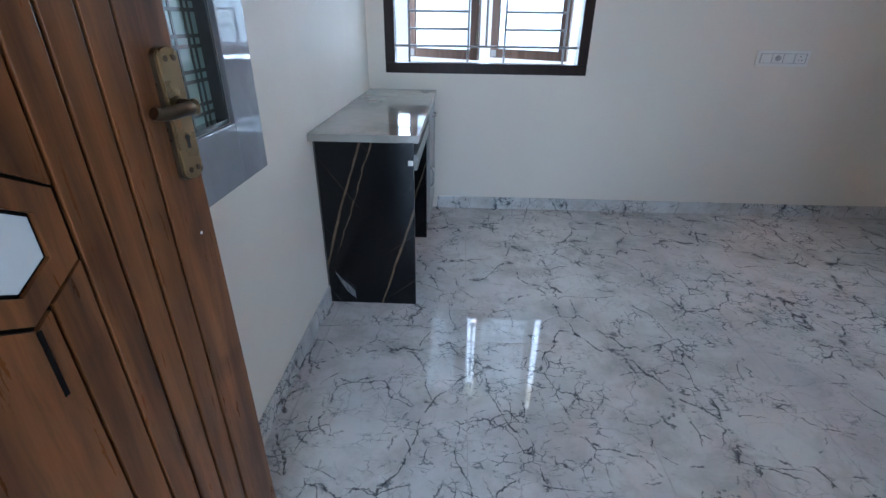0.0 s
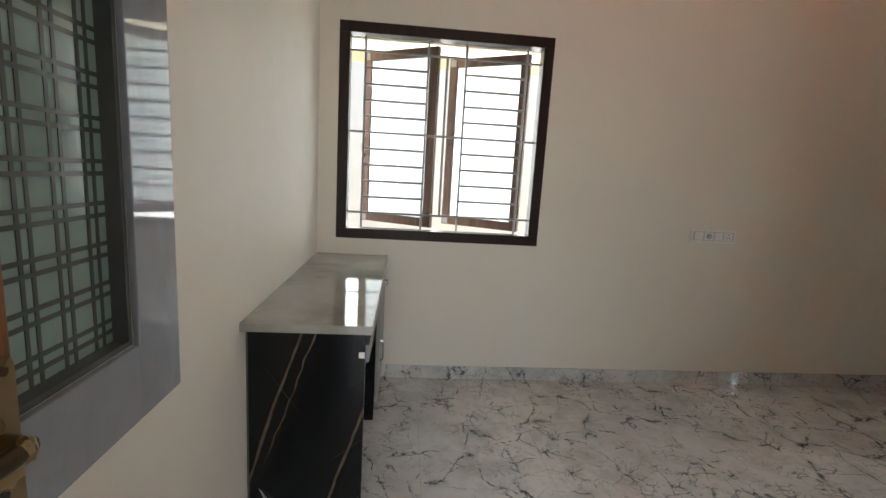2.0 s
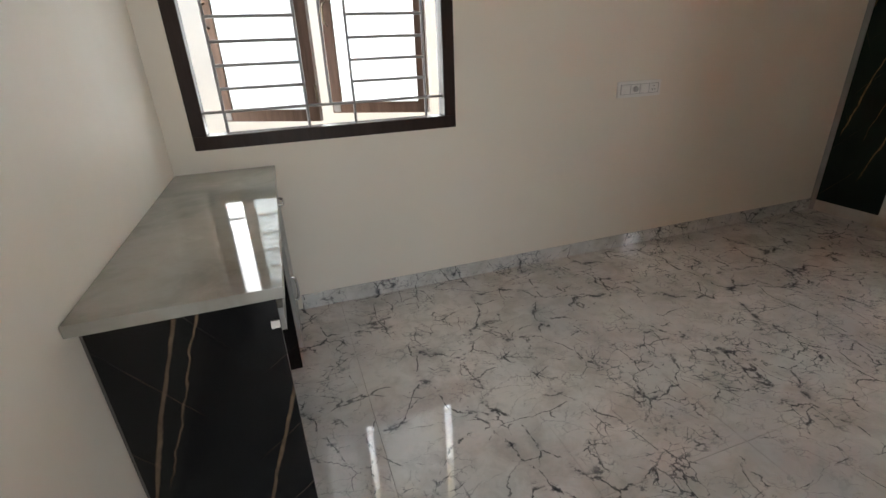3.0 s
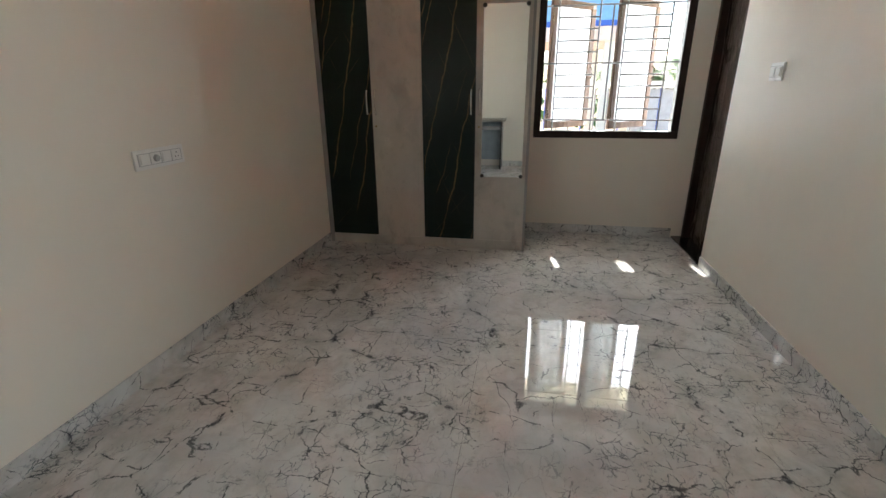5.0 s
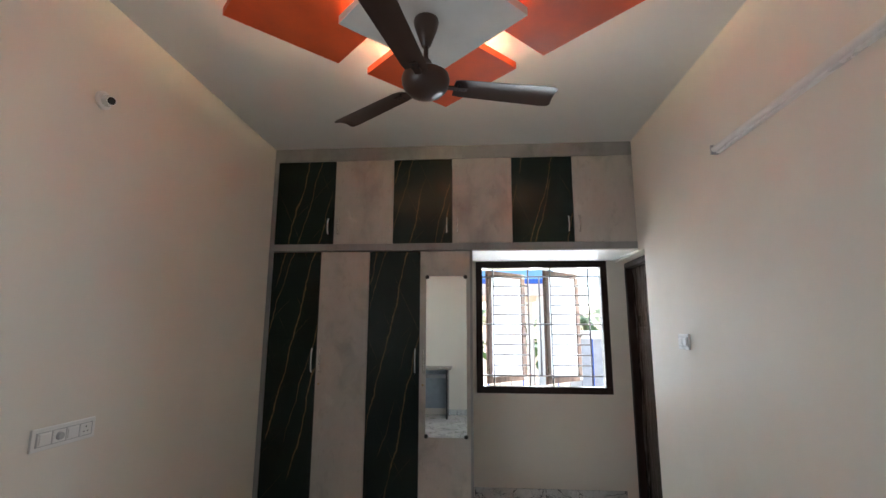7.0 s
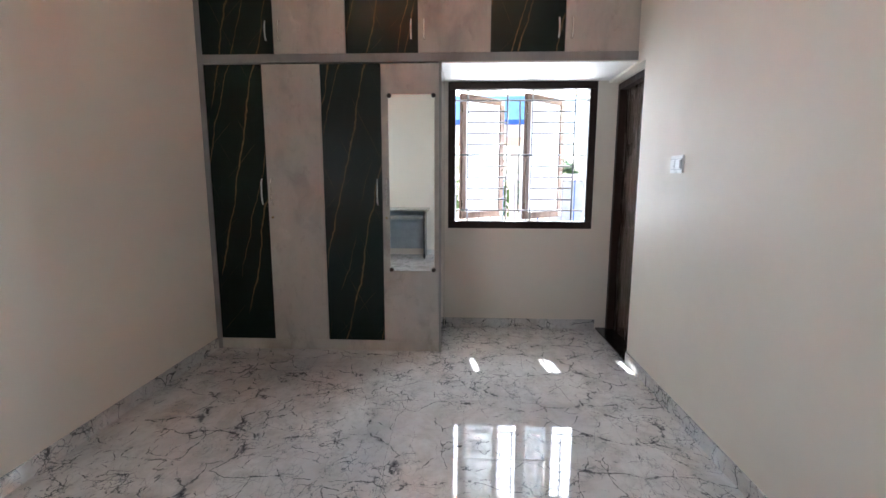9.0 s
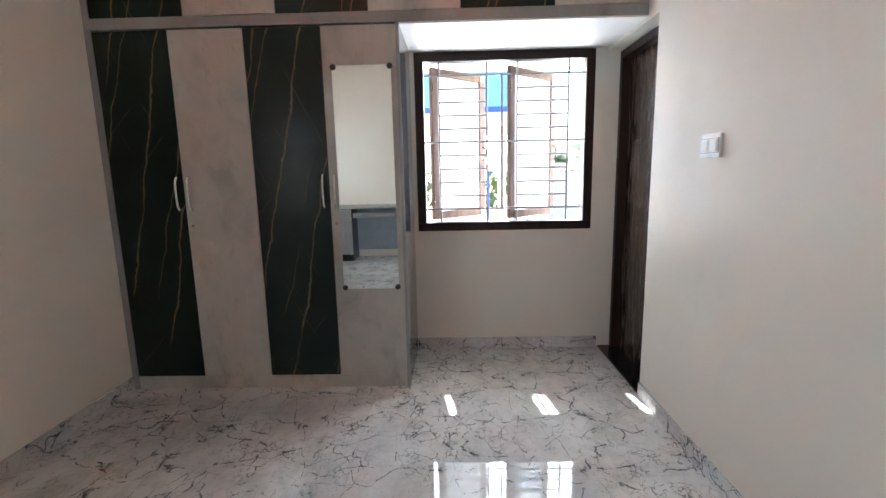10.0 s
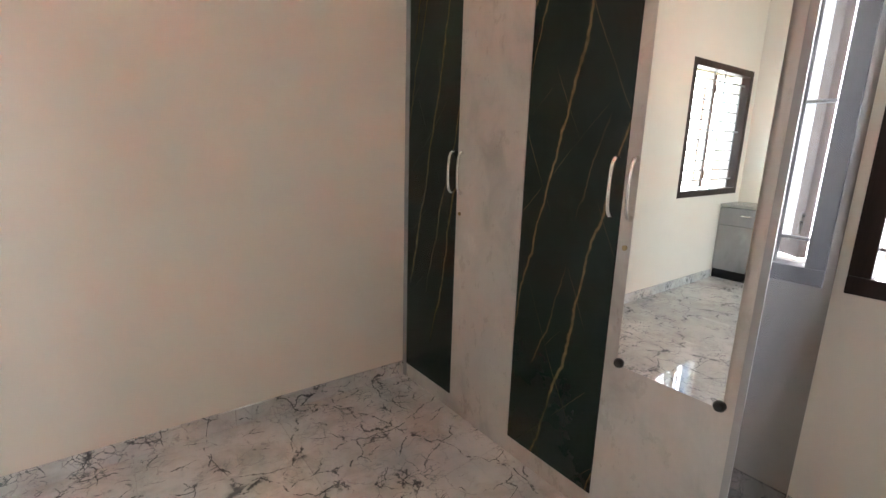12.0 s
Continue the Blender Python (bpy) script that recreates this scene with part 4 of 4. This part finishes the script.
# ---- outside ----
setting("ground", boxes((-60, 120, -90, 90, -0.62, -0.45)), SAND, "sandy earth ground around the house", "ground")
# added wall that keeps low sky light off the north window
setting("sky_block_wall", boxes((-5, 6.5, NORTH + 2.5, NORTH + 2.65, -0.45, 2.9)), OUT_WALL, "pale wall added to block low sky light from the north window", "wall")
setting("yard_paving", boxes((5.22, 7.6, -4, 8, -0.45, -0.40)), PAVE, "pale cement yard", "pavement")

# ---- seen through the east window ----
shelter = thing("roadside_shelter", "light blue fascia with deep blue edge and peach soffit on posts", "building", Matrix.Translation((13.2, 0.62, -0.45)))
part("fascia", boxes((-0.15, 0.0, -1.3, 2.6, 3.30, 4.75)), BLUE, shelter, "light blue painted fascia")
part("edge_band", boxes((-0.17, 0.0, -1.3, 2.6, 3.18, 3.298)), BLUE_DEEP, shelter, "deep blue band")
part("soffit", boxes((-0.10, 3.0, -1.3, 2.6, 2.86, 3.178)), PEACH, shelter, "peach painted beam")
for y in (2.2, -1.1):
    for x in (0.1, 2.8):
        part("post", boxes((x, x + 0.22, y, y + 0.22, 0, 2.858)), OUT_WALL, shelter, "pale square post")

fence = thing("boundary_railing", "steel railing with a pale top rail on a low yard wall", "fence", Matrix.Translation((9.4, 0, -0.45)))
part("base_wall", boxes((-0.08, 0.08, -6, 7, 0, 0.75)), PAVE, fence, "low cement wall")
part("top_rail", boxes((-0.05, 0.05, -6, 7, 1.78, 1.88)), OUT_WALL, fence, "pale top rail")
for k in range(60):
    y = -5.9 + k * 0.215
    part("bar", cyl(bmesh.new(), (0, y, 0.75), (0, y, 1.78), 0.011, seg=6), STEEL if k % 3 else BLUE_DEEP, fence)

tank = thing("sheet_shed", "small grey sheet-metal shed with ribbed roof", "shed", Matrix.Translation((12.6, -2.9, -0.45)))
part("shed_body", boxes((0, 1.6, 0, 1.72, 0, 1.75), bevel=0.01), TANK, tank, "grey sheet walls")
rb = bmesh.new()
for k in range(14):
    box(rb, -0.12, 1.7, -0.08 + k * 0.138, -0.01 + k * 0.138, 1.752, 1.80)
box(rb, -0.12, 1.7, -0.09, 1.86, 1.80, 1.93)
part("roof", rb, OUT_WALL, tank, "pale ribbed roof")


def palm(x, y, h, spread, seed):
    rnd = random.Random(seed)
    p = thing("palm_tree", "tall coconut palm with drooping green fronds", "tree", Matrix.Translation((x, y, -0.45)), "palms beyond the yard")
    bend = rnd.uniform(-0.6, 0.6)
    part("trunk", curve_tube([(0, 0, 0), (bend * 0.3, 0.1, h * 0.4), (bend, 0.2, h)], lambda t: 0.19 - 0.08 * t, 3, 8), BARK, p, "ringed grey trunk", smooth=True)
    bm = bmesh.new()
    for k in range(22):
        az, rise = 2 * math.pi * k / 22 + rnd.uniform(-0.2, 0.2), rnd.uniform(-0.5, 1.1)
        ln = spread * rnd.uniform(0.8, 1.15)
        prev = None
        for s in range(13):
            t = s / 12
            r = ln * t * math.cos(rise * (1 - 0.4 * t))
            z = h + ln * (math.sin(rise) * t - 0.62 * t * t)
            c = Vector((bend + r * math.cos(az), 0.2 + r * math.sin(az), z))
            if prev is not None:
                d = (c - prev).normalized()
                side = d.cross(Vector((0, 0, 1))).normalized()
                for sg in (-1, 1):
                    for q in (0.0, 0.5):
                        b0 = prev.lerp(c, q)
                        leafl = 0.55 * math.sin(math.pi * min(1, 0.12 + 0.86 * t)) * rnd.uniform(0.8, 1.2)
                        tip = b0 + side * sg * leafl + d * leafl * 0.55 - Vector((0, 0, leafl * rnd.uniform(0.35, 0.75)))
                        v = [bm.verts.new(b0 - d * 0.03), bm.verts.new(b0 + d * 0.03), bm.verts.new(tip)]
                        bm.faces.new(v)
            prev = c
    part("crown", bm, LEAF, p, "ragged crown of fronds")
    return p


for a in ((24.5, -4.2, 2.3, 1.9, 1), (27.0, -6.6, 3.0, 2.2, 2), (30.0, -3.0, 2.6, 2.2, 3), (33.0, 4.0, 3.4, 2.4, 4), (36.0, 9.5, 4.2, 2.6, 5), (29.0, -10.0, 3.6, 2.4, 6), (38.0, 1.0, 3.2, 2.5, 7)):
    palm(*a)

hedge = bmesh.new()
rnd = random.Random(11)
for k in range(2600):
    x, y = rnd.uniform(22, 40), rnd.uniform(-26, 30)
    z = -0.45 + abs(rnd.gauss(0, 0.75)) + 0.15 + 0.5 * noise.noise(Vector((x * 0.3, y * 0.3, 0)))
    s = rnd.uniform(0.15, 0.42)
    q = Euler((rnd.uniform(0, 6), rnd.uniform(0, 6), rnd.uniform(0, 6))).to_matrix()
    vs = [hedge.verts.new(Vector((x, y, max(z, -0.3))) + q @ Vector(o) * s) for o in ((-1, 0, 0), (0, -0.45, 0.1), (1, 0, 0), (0, 0.45, 0.1))]
    hedge.faces.new(vs)
tagged(part("scrub", hedge, BUSH), "green scrub and shrubs beyond the yard", "shrubs", "", "stuff")

# ---- skirting and floor tiles ----
def strip_pieces(parent, length, step, m, offset=0.0):
    x = -offset
    while x < length:
        a, b = max(0, x), min(length, x + step)
        if b - a > 0.02:
            part("skirting_tile", boxes((a + 0.0006, b - 0.0006, 0, 0.011, 0.0, 0.085), bevel=0.0012), MARBLE, parent, "", m)
        x += step


bn = thing("baseboard_north", "veined marble skirting along the wall", "skirting", None, "", "structure")
strip_pieces(bn, FX - 0.40, 0.6, Matrix.Translation((FX, NORTH, 0)) @ Matrix.Rotation(math.pi, 4, "Z"), 0.25)
be = thing("baseboard_east", "veined marble skirting along the wall", "skirting", None, "", "structure")
strip_pieces(be, 1.440 - 0.09, 0.6, Matrix.Translation((EAST, 0.09, 0)) @ Matrix.Rotation(radians(90), 4, "Z"))
bw = thing("baseboard_west", "veined marble skirting along the wall", "skirting", None, "", "structure")
strip_pieces(bw, 1.90, 0.6, Matrix.Translation((WEST, 1.954, 0)) @ Matrix.Rotation(radians(-90), 4, "Z"))
bs = thing("baseboard_south", "veined marble skirting along the wall", "skirting", None, "", "structure")
strip_pieces(bs, BD[0] - MD[1], 0.6, SOUTH @ Matrix.Translation((MD[1], 0, 0)))

TX, TY = 0.6, 1.2


def tile(width):
    return mesh_of("floor_tile", boxes((0.0008, width - 0.0008, 0.0008, TY - 0.0008, -0.012, 0.0)), MARBLE)


# the first row of tiles is cut to meet the wall
columns = [(-0.25, tile(0.255))]
tile_mesh = tile(TX)
columns += [(0.005 + i * TX, tile_mesh) for i in range(9)]
for x, mesh in columns:
    for j in range(4):
        t = new("floor_tile", mesh)
        t.parent = floor
        t.matrix_basis = Matrix.Translation((x, -0.75 + j * TY, 0))
